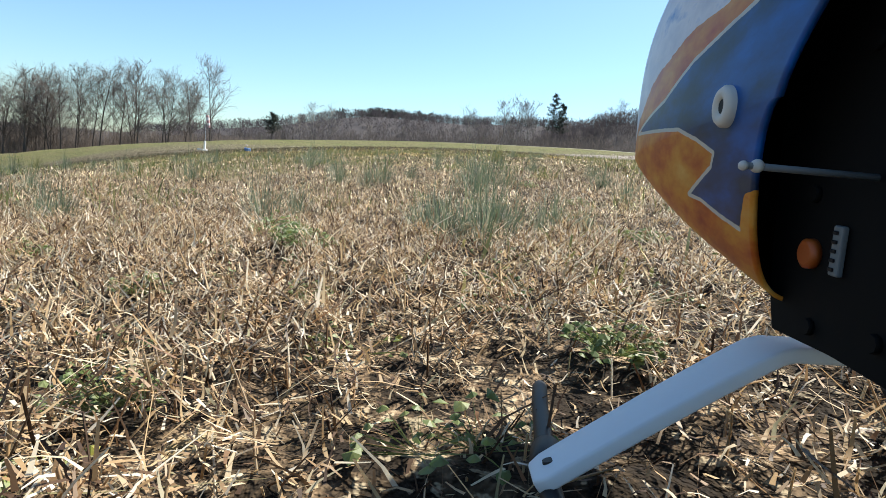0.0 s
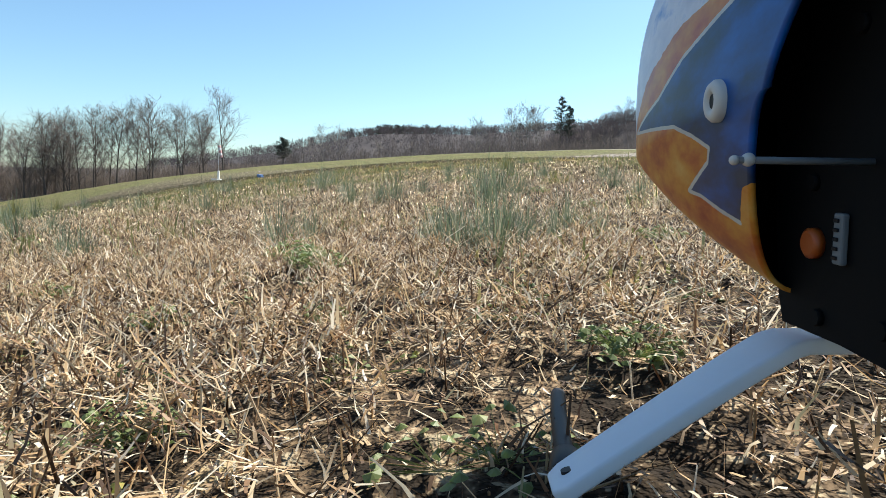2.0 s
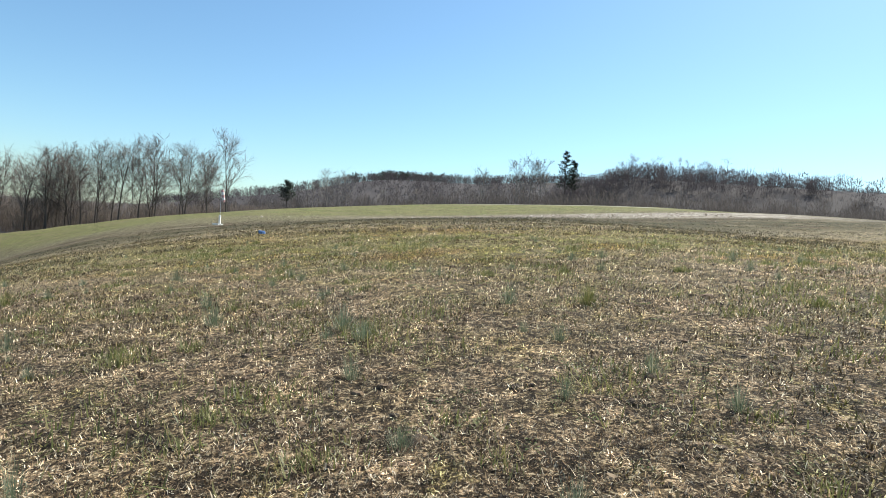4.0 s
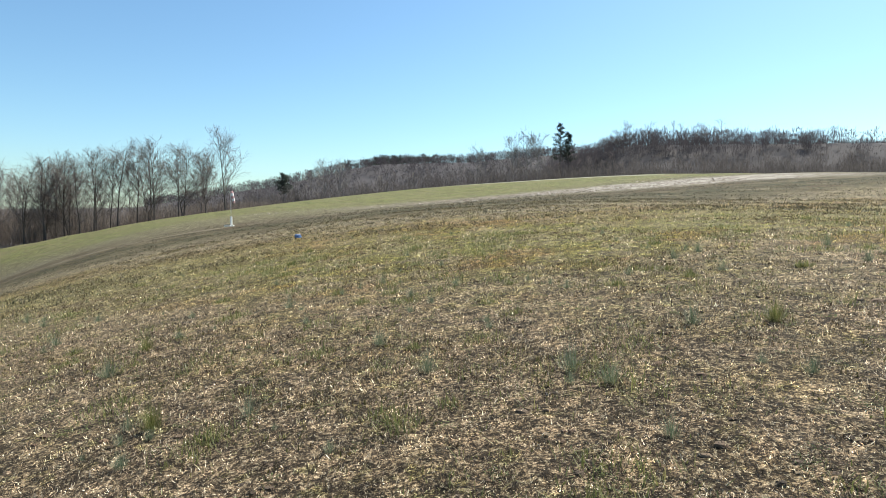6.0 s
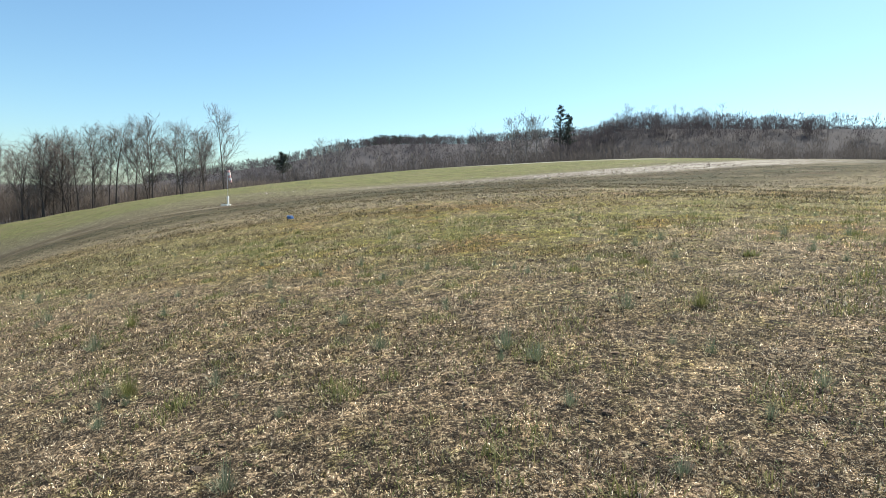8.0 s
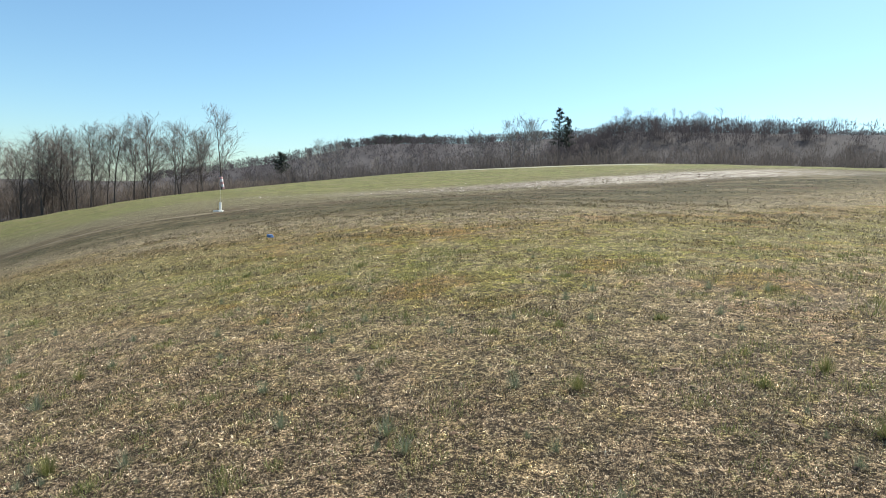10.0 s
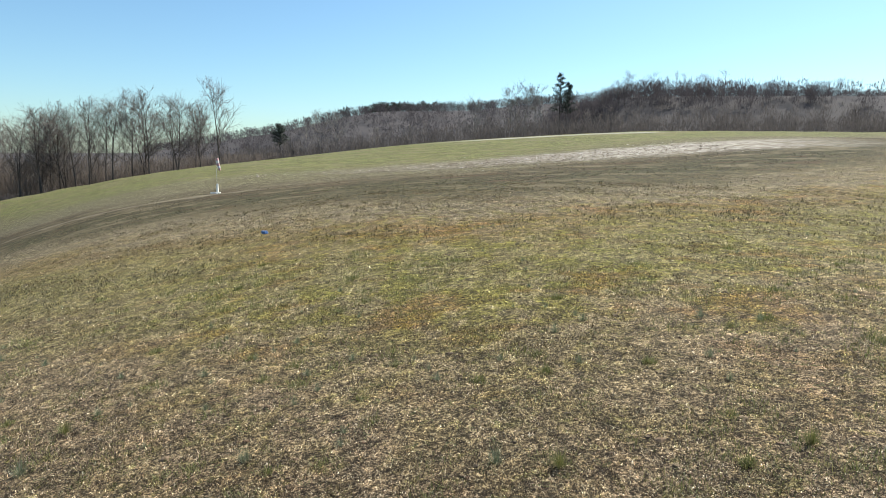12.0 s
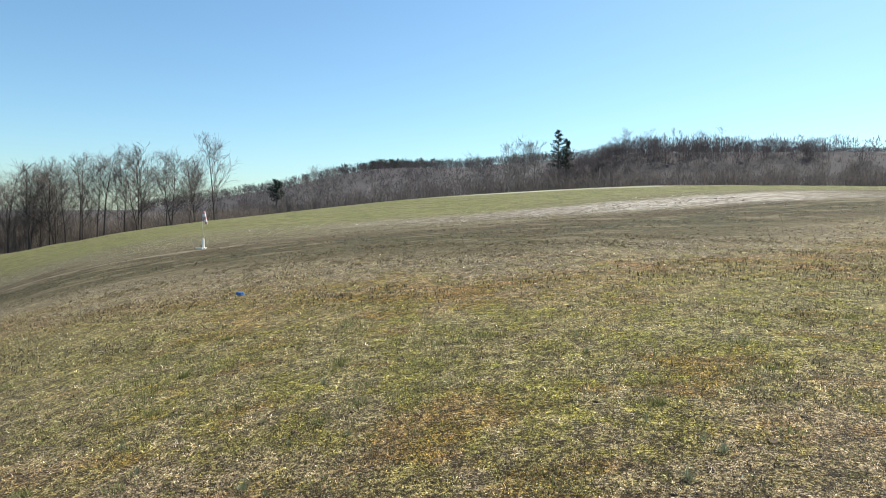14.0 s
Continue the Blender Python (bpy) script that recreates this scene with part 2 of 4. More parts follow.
def straw_material():
    m = Mat("dry_straw", 0.55, spec=0.35)
    col = m.ramp(m.island(), [(0.0, (0.045, 0.026, 0.018)), (0.24, (0.16, 0.098, 0.055)), (0.40, (0.48, 0.335, 0.18)), (0.56, (0.70, 0.55, 0.34)),
                              (0.66, (0.26, 0.145, 0.078)), (0.80, (0.80, 0.70, 0.50)), (0.95, (0.88, 0.84, 0.73)), (1.0, (0.28, 0.26, 0.12))])
    col = m.mix(m.math("MULTIPLY", m.noise(1.1, 3.0), 0.4), col, m.mix(1.0, col, (0.95, 0.74, 0.56), "MULTIPLY"))
    col = m.mix(m.math("MULTIPLY", m.noise(220.0, 3.0), 0.5), col, m.mix(1.0, col, (0.55, 0.48, 0.4), "MULTIPLY"))
    m.color(col)
    return m.translucent(0.34, col).m


def leaf_material(name, stops, trans=0.3, rough=0.5, mottle=0.0):
    m = Mat(name, rough, spec=0.4)
    fac = m.island()
    if mottle:
        fac = m.math("ADD", m.math("MULTIPLY", fac, 1 - 0.5 * mottle), m.math("MULTIPLY", m.math("SUBTRACT", m.noise(75.0, 2.0), 0.4), mottle * 1.6), clamp=True)
    col = m.ramp(fac, stops)
    col = m.mix(m.math("MULTIPLY", m.noise(90.0, 3.0), 0.5), col, m.mix(1.0, col, (0.6, 0.65, 0.5), "MULTIPLY"))
    m.color(col)
    return m.translucent(trans, col).m


def dead_material():
    """Flattened dead blades; greener, redder or paler in patches across the field."""
    m = Mat("dead_blade", 0.6, spec=0.3)
    col = m.ramp(m.island(), [(0.0, (0.014, 0.010, 0.007)), (0.24, (0.055, 0.036, 0.022)), (0.34, (0.25, 0.170, 0.104)), (0.52, (0.50, 0.375, 0.24)), (0.60, (0.13, 0.080, 0.050)), (0.76, (0.66, 0.53, 0.365)), (1.0, (0.88, 0.78, 0.61))])
    sep = m.nt.nodes.new("ShaderNodeSeparateXYZ")
    m.link(m.position(), sep.inputs[0])
    col = field_patches(m, col, sep.outputs[0], sep.outputs[1])
    x, y = sep.outputs[0], sep.outputs[1]
    across = m.math("SUBTRACT", y, m.math("MULTIPLY", m.math("POWER", m.math("ABSOLUTE", x), 1.1), 0.35))
    lower = m.ramp(m.math("DIVIDE", m.math("MULTIPLY", x, -1.0), 60.0), [(0.2, (0, 0, 0)), (0.75, (1, 1, 1))])
    band = m.math("MULTIPLY", m.math("ADD", across, m.math("MULTIPLY", m.math("SUBTRACT", m.noise(0.2, 5.0, 0.65), 0.5), 18.0)), m.math("ADD", m.math("MULTIPLY", lower, 0.4), 1.0))
    # greener, older growth along the hollow
    hollow = m.ramp(m.math("DIVIDE", band, 100.0), [(0.32, (0, 0, 0)), (0.40, (1, 1, 1))])
    col = m.mix(hollow, col, m.mix(1.0, col, (0.50, 0.50, 0.40), "MULTIPLY"))
    m.color(col)
    return m.translucent(0.46, col).m


def clump_material():
    """Short matted blades: each clump leans to olive, yellow-green or dark brown."""
    m = Mat("clump_blade", 0.6, spec=0.3)
    tone = m.noise(2.6, 3.0, 0.6)
    col = m.ramp(tone, [(0.32, (0.045, 0.031, 0.019)), (0.43, (0.095, 0.068, 0.036)), (0.50, (0.20, 0.150, 0.082)), (0.55, (0.100, 0.094, 0.030)), (0.62, (0.155, 0.148, 0.040)), (0.70, (0.32, 0.255, 0.15))])
    v = m.ramp(m.island(), [(0.0, (0.35, 0.35, 0.35)), (1.0, (1, 1, 1))])
    col = m.mix(1.0, col, v, "MULTIPLY")
    m.color(m.mix(1.0, col, (1.35, 1.3, 1.25), "MULTIPLY"))
    return m.translucent(0.3, col).m


def bark_material(name, dark, pale):
    m = Mat(name, 0.9, spec=0.15)
    col = m.mix(m.noise(1.3, 5.0, 0.7, stretch=(1, 1, 0.25)), dark, pale)
    r = m.object_random()
    col = m.mix(m.math("MULTIPLY", r, 0.45), col, m.mix(1.0, col, (0.62, 0.60, 0.62), "MULTIPLY"))
    m.color(col)
    m.bump(m.noise(6.0, 4.0, 0.7, stretch=(1, 1, 0.2)), 0.4, 0.05)
    return m.m


def woods_material(name, stops, rough=0.95, thin=0.0):
    m = Mat(name, rough, spec=0.05)
    col = (m.mix(m.noise(0.02, 3.0), m.ramp(m.island(), stops), m.mix(1.0, m.ramp(m.island(), stops), (0.80, 0.77, 0.80), "MULTIPLY")))
    m.color(col)
    if thin:
        m.translucent(thin, col)
    return m.m


def plain(name, rgb, rough=0.5, metal=0.0, spec=0.5, grain=40.0, depth=0.15):
    m = Mat(name, rough, metal, spec)
    n = m.noise(grain, 4.0, 0.6)
    m.color(m.mix(m.math("MULTIPLY", n, depth * 2), rgb, tuple(c * 0.6 for c in rgb)))
    m.bump(n, 0.08, 0.002)
    return m.m


GROUND = ground_material()
STRAW = straw_material()
DEAD = dead_material()
GREEN_LEAF = leaf_material("weed_leaf", [(0.0, (0.065, 0.105, 0.030)), (0.40, (0.145, 0.19, 0.055)), (0.70, (0.24, 0.275, 0.11)), (0.90, (0.30, 0.34, 0.07)), (1.0, (0.40, 0.31, 0.05))], 0.35, 0.5, 0.9)
RUSH = leaf_material("rush_blade", [(0.0, (0.070, 0.095, 0.055)), (0.5, (0.135, 0.168, 0.105)), (0.8, (0.23, 0.265, 0.18)), (1.0, (0.48, 0.43, 0.31))], 0.38)
LIME = leaf_material("lime_blade", [(0.0, (0.090, 0.105, 0.032)), (0.6, (0.175, 0.180, 0.060)), (1.0, (0.33, 0.28, 0.13))], 0.42)
TUSSOCK = leaf_material("tussock_blade", [(0.0, (0.022, 0.023, 0.011)), (0.45, (0.048, 0.046, 0.021)), (0.75, (0.095, 0.080, 0.043)), (0.92, (0.20, 0.165, 0.095)), (1.0, (0.36, 0.30, 0.20))], 0.25)
CLUMP = clump_material()
BARK = bark_material("bare_bark", (0.050, 0.042, 0.037), (0.145, 0.124, 0.108))
PALE_BARK = bark_material("pale_bark", (0.19, 0.165, 0.14), (0.36, 0.32, 0.28))
TWIG = woods_material("twigs", [(0.0, (0.14, 0.117, 0.098)), (0.5, (0.19, 0.160, 0.135)), (1.0, (0.26, 0.222, 0.19))], thin=0.45)
VALLEY_TWIG = woods_material("valley_twigs", [(0.0, (0.078, 0.070, 0.064)), (0.5, (0.102, 0.091, 0.083)), (1.0, (0.145, 0.130, 0.118))], thin=0.45)
CROWN_TWIG = woods_material("crown_twigs", [(0.0, (0.135, 0.117, 0.105)), (0.5, (0.21, 0.183, 0.164)), (1.0, (0.33, 0.29, 0.26))], thin=0.45)
# needles paled and greyed, with distance haze put into the colour
HAZY_PINE = woods_material("hazy_needles", [(0.0, (0.060, 0.072, 0.056)), (0.6, (0.090, 0.104, 0.082)), (1.0, (0.125, 0.14, 0.11))])
# twig colour carries a bluish cast painted in for the far ridge's haze
HAZED_TWIG = woods_material("hill_woods", [(0.0, (0.070, 0.064, 0.070)), (0.5, (0.080, 0.073, 0.078)), (1.0, (0.095, 0.086, 0.088))], thin=0.45)
# needle green lightened towards grey to paint in some haze
PINE = woods_material("pine_needles", [(0.0, (0.040, 0.054, 0.040)), (0.6, (0.064, 0.080, 0.060)), (1.0, (0.095, 0.112, 0.085))])
# white plastic with the sky's blue, as in shade, put into its base colour
WHITE = plain("sky_tinted_plastic", (0.60, 0.65, 0.72), 0.5, spec=0.4, grain=60, depth=0.05)
BLACK = plain("black_plastic", (0.006, 0.006, 0.009), 0.5, spec=0.22)
CARBON = plain("carbon_plate", (0.0035, 0.0035, 0.004), 0.75, spec=0.12)
RUBBER = plain("pale_rubber", (0.60, 0.58, 0.55), 0.6, grain=120)
GREY = plain("grey_plastic", (0.13, 0.145, 0.16), 0.6, grain=90)
STEEL = plain("bright_steel", (0.55, 0.55, 0.57), 0.25, 1.0, grain=90)
ORANGE = plain("orange_knob", (0.36, 0.07, 0.006), 0.5, grain=90)
BLUE = plain("blue_sheet", (0.085, 0.20, 0.46), 0.5, grain=9, depth=0.3)
PINK = plain("faded_red_cloth", (0.60, 0.34, 0.32), 0.8, grain=14, depth=0.3)
CLOTH = plain("white_cloth", (0.80, 0.77, 0.74), 0.8, grain=14, depth=0.15)
PAINT_WHITE = plain("white_painted_wood", (0.80, 0.78, 0.72), 0.6, grain=8, depth=0.12)
CLOD = leaf_material("brown_clod", [(0.0, (0.05, 0.036, 0.026)), (0.5, (0.095, 0.064, 0.043)), (0.8, (0.14, 0.085, 0.055)), (1.0, (0.24, 0.18, 0.12))], 0.0, 0.95)
CHIP = woods_material("pale_stone", [(0.0, (0.07, 0.055, 0.042)), (0.45, (0.13, 0.105, 0.08)), (0.75, (0.30, 0.265, 0.225)), (1.0, (0.55, 0.51, 0.45))], 0.85)


# ---- the lie of the land ----
def smooth(t):
    t = np.clip(t, 0.0, 1.0)
    return t * t * (3 - 2 * t)


RELIEF_X, RELIEF_Y = (-75, -45, -15, 15, 45), (45, 80, 115, 150)
RELIEF = ((0.22, 1.05, 0.10, -0.22, 0.22), (0.46, 1.32, -1.93, -0.49, 1.11), (0.08, 0.52, -1.16, -0.74, 0.37), (0.62, -0.91, 0.45, -0.46, 0.17))      # swells and hollows of the field, in metres


def land(x, y):
    """Height of the ground: a convex field that falls to the west, a valley of woods and a ridge beyond."""
    x, y = np.asarray(x, float), np.asarray(y, float)
    xc, yc = np.clip(x, -128, 48), np.clip(y, -12, 152)
    far = smooth((y - 90) / 50.0)
    xc = far * xc + (1 - far) * np.where(xc > 11, 11 + 5 * (1 - np.exp(-(np.maximum(xc, 11) - 11) / 5.0)), xc)
    u, v = xc / 50.0, yc / 50.0
    z = (5.6534 * u + 1.5792 * v - 14.9415 * u * u - 2.8803 * u * v + 1.5784 * v * v - 0.147 * u ** 3 + 6.3669 * u * u * v
         + 0.7356 * u * v * v - 0.3833 * v ** 3 - 0.6527 * u * u * v * v)
    z = z - 0.07 * np.exp(-((x - 0.5) ** 2 + (y - 2.5) ** 2) / 4.5)
    for ry, swells in zip(RELIEF_Y, RELIEF):
        for rx, swell in zip(RELIEF_X, swells):
            z = z + swell * np.exp(-((x - rx) ** 2 + (np.minimum(y, 152) - ry) ** 2) / 1024.0)
    # level off where the fitted slope does not hold, to the sides and behind
    wide = smooth((np.abs(x) - 0.9 * np.maximum(y, 0) - 9) / 25.0) * (y < 140)
    z = z * (1 - wide) + wide * np.clip(z, -9, 9)
    z = np.maximum(z, -14.0)
    past = smooth((y - 153) / 22.0)
    z = z - 1.2 * past
    ridge = np.interp(x, [-900, -420, -250, -190, -139, -117, -90, -66, -38, 2, 33, 66, 121, 170, 420, 900], [4, 2, 5, 15, 23, 28.5, 34.5, 38, 38.5, 39, 42, 44.5, 48, 50, 46, 30])
    z = z + smooth((y - 235) / 245.0) * (ridge - z)
    z = z - smooth((y - 520) / 500.0) * (z - 6)
    z = z + 19.0 * np.exp(-(np.maximum(0, 80 - x) / 34.0) ** 2 - ((y - 278) / 40.0) ** 2) * (y > 150)
    return z


def mesh_from(name, verts, faces, mats, smooth_shade=False):
    me = bpy.data.meshes.new(name)
    verts, faces = np.asarray(verts, np.float32), np.asarray(faces, np.int32)
    k = faces.shape[1]
    me.vertices.add(len(verts))
    me.vertices.foreach_set("co", verts.ravel())
    me.loops.add(faces.size)
    me.loops.foreach_set("vertex_index", faces.ravel())
    me.polygons.add(len(faces))
    me.polygons.foreach_set("loop_start", np.arange(0, faces.size, k, dtype=np.int32))
    me.polygons.foreach_set("use_smooth", np.full(len(faces), smooth_shade))
    for mt in mats:
        me.materials.append(mt)
    me.update(calc_edges=True)
    me.validate()
    return me


def build_ground():
    rings = np.concatenate([[0.0], np.geomspace(0.15, 170, 190), np.linspace(175, 700, 60), np.geomspace(730, 4500, 14)])
    segs = 360
    a = np.linspace(0, 2 * np.pi, segs, endpoint=False)
    x = np.outer(rings, np.cos(a)) - 0.4
    y = np.outer(rings, np.sin(a)) + 1.0
    z = land(x, y)
    rng = np.random.default_rng(3)
    near = (rings < 40)[:, None]
    z = z + near * 0.012 * np.sin(x * 7.1 + 1.3 * np.sin(y * 5.3)) * np.sin(y * 6.3 + x * 2.0) + near * rng.normal(0, 0.003, z.shape)
    v = np.stack([x, y, z], -1).reshape(-1, 3)
    i, j = np.meshgrid(np.arange(len(rings) - 1), np.arange(segs), indexing="ij")
    jn = (j + 1) % segs
    f = np.stack([i * segs + j, (i + 1) * segs + j, (i + 1) * segs + jn, i * segs + jn], -1).reshape(-1, 4)
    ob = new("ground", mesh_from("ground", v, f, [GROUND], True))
    tagged(ob, "sloping hayfield of cut straw, moss and green grass", "ground", kind="structure")


build_ground()


# ---- straw, stalks and weeds: uncountable ----
def fan_points(n, r0, r1, power, rng, half=0.98, cx=-0.5, cy=-0.35):
    """Points in the field ahead, thinning out with distance as r to the -power."""
    q = 2 - power
    u = rng.random(n)
    r = (r0 ** q + u * (r1 ** q - r0 ** q)) ** (1 / q) if abs(q) > 1e-6 else r0 * (r1 / r0) ** u
    a = rng.uniform(-half, half, n)
    return cx + r * np.sin(a), cy + r * np.cos(a), r


def ribbons(px, py, pz, length, width, lean, turn, curl, rng, sides=2, steps=2, fall=1.0):
    """Thin bent blades from arrays; lean: radians from upright. sides 2: flat ribbons, 3: round stalks."""
    n = len(px)
    d = np.stack([np.sin(lean) * np.cos(turn), np.sin(lean) * np.sin(turn), np.cos(lean)], -1)
    side = np.stack([-np.sin(turn), np.cos(turn), np.zeros(n)], -1)
    nor = np.cross(d, side)
    bend = rng.normal(0, 1, (n, 1)) * side * (0.5 if fall == 1.0 else 1.0) + np.array([0, 0, -1.0]) * fall
    V = []
    for s in range(steps + 1):
        t = s / steps
        c = np.stack([px, py, pz], -1) + d * (length * t)[:, None] + bend * (curl * length * t * t)[:, None]
        w = width * (1 - 0.55 * t if sides == 2 else 1 - 0.25 * t)
        if sides == 2:
            V += [c - side * w[:, None] / 2, c + side * w[:, None] / 2]
        else:
            for k in range(3):
                an = 2 * math.pi * k / 3
                V.append(c + (side * math.cos(an) + nor * math.sin(an)) * w[:, None] / 2)
    m = len(V)
    v = np.stack(V, 1).reshape(-1, 3)
    fs = []
    for s in range(steps):
        for k in range(1 if sides == 2 else 3):
            k2 = (k + 1) % sides
            fs.append([s * sides + k, s * sides + k2, (s + 1) * sides + k2, (s + 1) * sides + k])
    f = (np.arange(n)[:, None, None] * m + np.array(fs)[None]).reshape(-1, 4)
    return v, f


def join(parts):
    vs, fs, o = [], [], 0
    for v, f in parts:
        vs.append(v)
        fs.append(f + o)
        o += len(v)
    return np.concatenate(vs), np.concatenate(fs)


def stuff(name, vf, mat, label, category):
    ob = new(name, mesh_from(name, *vf, [mat], name == "straw"))
    return tagged(ob, label, category, kind="stuff")


def build_straw():
    rng = np.random.default_rng(11)
    bits = []
    # short curled pieces lying in a broken mat, finest close by
    def mat(x, y):
        return np.sin(x * 31 + 2.3 * np.sin(y * 23)) * np.sin(y * 27 + x * 9) + 0.8 * np.sin(x * 67 + 3 * np.sin(y * 41)) * np.sin(y * 59 - x * 13)

    def lying(count, r0, r1):
        x, y, r = fan_points(count, r0, r1, 1.1, rng, 1.2 if r1 < 2 else 0.98)
        keep = rng.random(count) < np.clip(0.68 + 0.5 * mat(x, y), 0.10, 1)
        pressed = (np.abs(x - 0.31) < 0.09) & (np.abs(y - 0.30) < 0.17)      # flattened under the skid
        keep &= ~pressed | (rng.random(count) < 0.45)
        x, y, pressed = x[keep], y[keep], pressed[keep]
        return x, y, land(x, y) + 0.018 * np.clip(mat(x, y) + 0.6, 0, 2) * np.where(pressed, 0.2, 1.0) - 0.012 * pressed, len(x)

    for count, r0, r1, size, sides, steps in ((46000, 0.20, 0.75, 0.0019, 3, 2), (105000, 0.7, 1.9, 0.0020, 2, 2), (120000, 1.6, 5.2, 0.0024, 2, 2)):
        x, y, z, n = lying(count, r0, r1)
        bits.append(ribbons(x, y, z + rng.uniform(0.0, 0.022, n), rng.gamma(3.5, size, n) + 0.005, rng.uniform(0.0013, 0.0030, n) * (1.35 if r0 > 1 else 1.0),
                            rng.normal(1.25, 0.45, n), rng.uniform(0, 6.283, n), rng.normal(0.0, 1.1, n), rng, sides, steps, 0.6))
        # crumpled leaf scraps
        x, y, z, n = lying(count // 4, r0, r1)
        bits.append(ribbons(x, y, z + rng.uniform(0.0, 0.016, n), rng.uniform(0.004, 0.012, n), rng.uniform(0.0014, 0.0032, n),
                            rng.uniform(0.5, 2.0, n), rng.uniform(0, 6.283, n), rng.normal(0.2, 1.2, n), rng, 2, 2, 0.5))
        # upright stubble, often bent over at the top
        x, y, z, n = lying(count // 11, r0, r1)
        bits.append(ribbons(x, y, z - 0.008, rng.gamma(5.0, 0.0034, n) + 0.010, rng.uniform(0.0013, 0.0025, n),
                            np.abs(rng.normal(0, 0.5, n)), rng.uniform(0, 6.283, n), rng.normal(0.15, 0.35, n), rng, 3, 2, 0.5))
    # a few long pale stems
    x, y, r = fan_points(70, 1.8, 4.5, 1.0, rng, 0.7)
    n = len(x)
    bits.append(ribbons(x, y, land(x, y), rng.uniform(0.06, 0.16, n), rng.uniform(0.0016, 0.0028, n), np.abs(rng.normal(0.9, 0.4, n)), rng.uniform(0, 6.283, n), rng.normal(0.2, 0.3, n), rng, 3, 4))
    stuff("straw", join(bits), STRAW, "matted dry tan straw and cut stubble over the field", "straw")
    # flattened flakes and blades farther out, most of them lying, in loose drifts
    bits = []
    for count, r0, r1, size, flat in ((212000, 2.6, 9, 0.74, 1.15), (130000, 8, 18, 1.22, 1.1), (72000, 16, 42, 2.0, 1.15)):
        x, y, r = fan_points(count, r0, r1, 0.9, rng, 0.86)
        drift = np.sin(x * 5.1 + 2 * np.sin(y * 3.7)) * np.sin(y * 4.3 - x * 1.9) + 0.7 * np.sin(x * 13 + 3 * np.sin(y * 9)) * np.sin(y * 11 + x * 5)
        keep = rng.random(count) < np.clip(0.68 + 0.4 * drift, 0.2, 1)
        x, y, drift = x[keep], y[keep], drift[keep]
        n = len(x)
        bits.append(ribbons(x, y, land(x, y) + rng.uniform(-0.002, 0.020, n) + 0.012 * np.clip(drift, 0, 1.5), rng.uniform(0.014, 0.036, n) * size, rng.uniform(0.003, 0.009, n) * size,
                            rng.normal(flat, 0.45, n), rng.uniform(0, 6.283, n), rng.normal(0.0, 0.3, n), rng, 2, 1))
    stuff("dead_grass", join(bits), DEAD, "brown flattened dead grass across the slope", "grass")


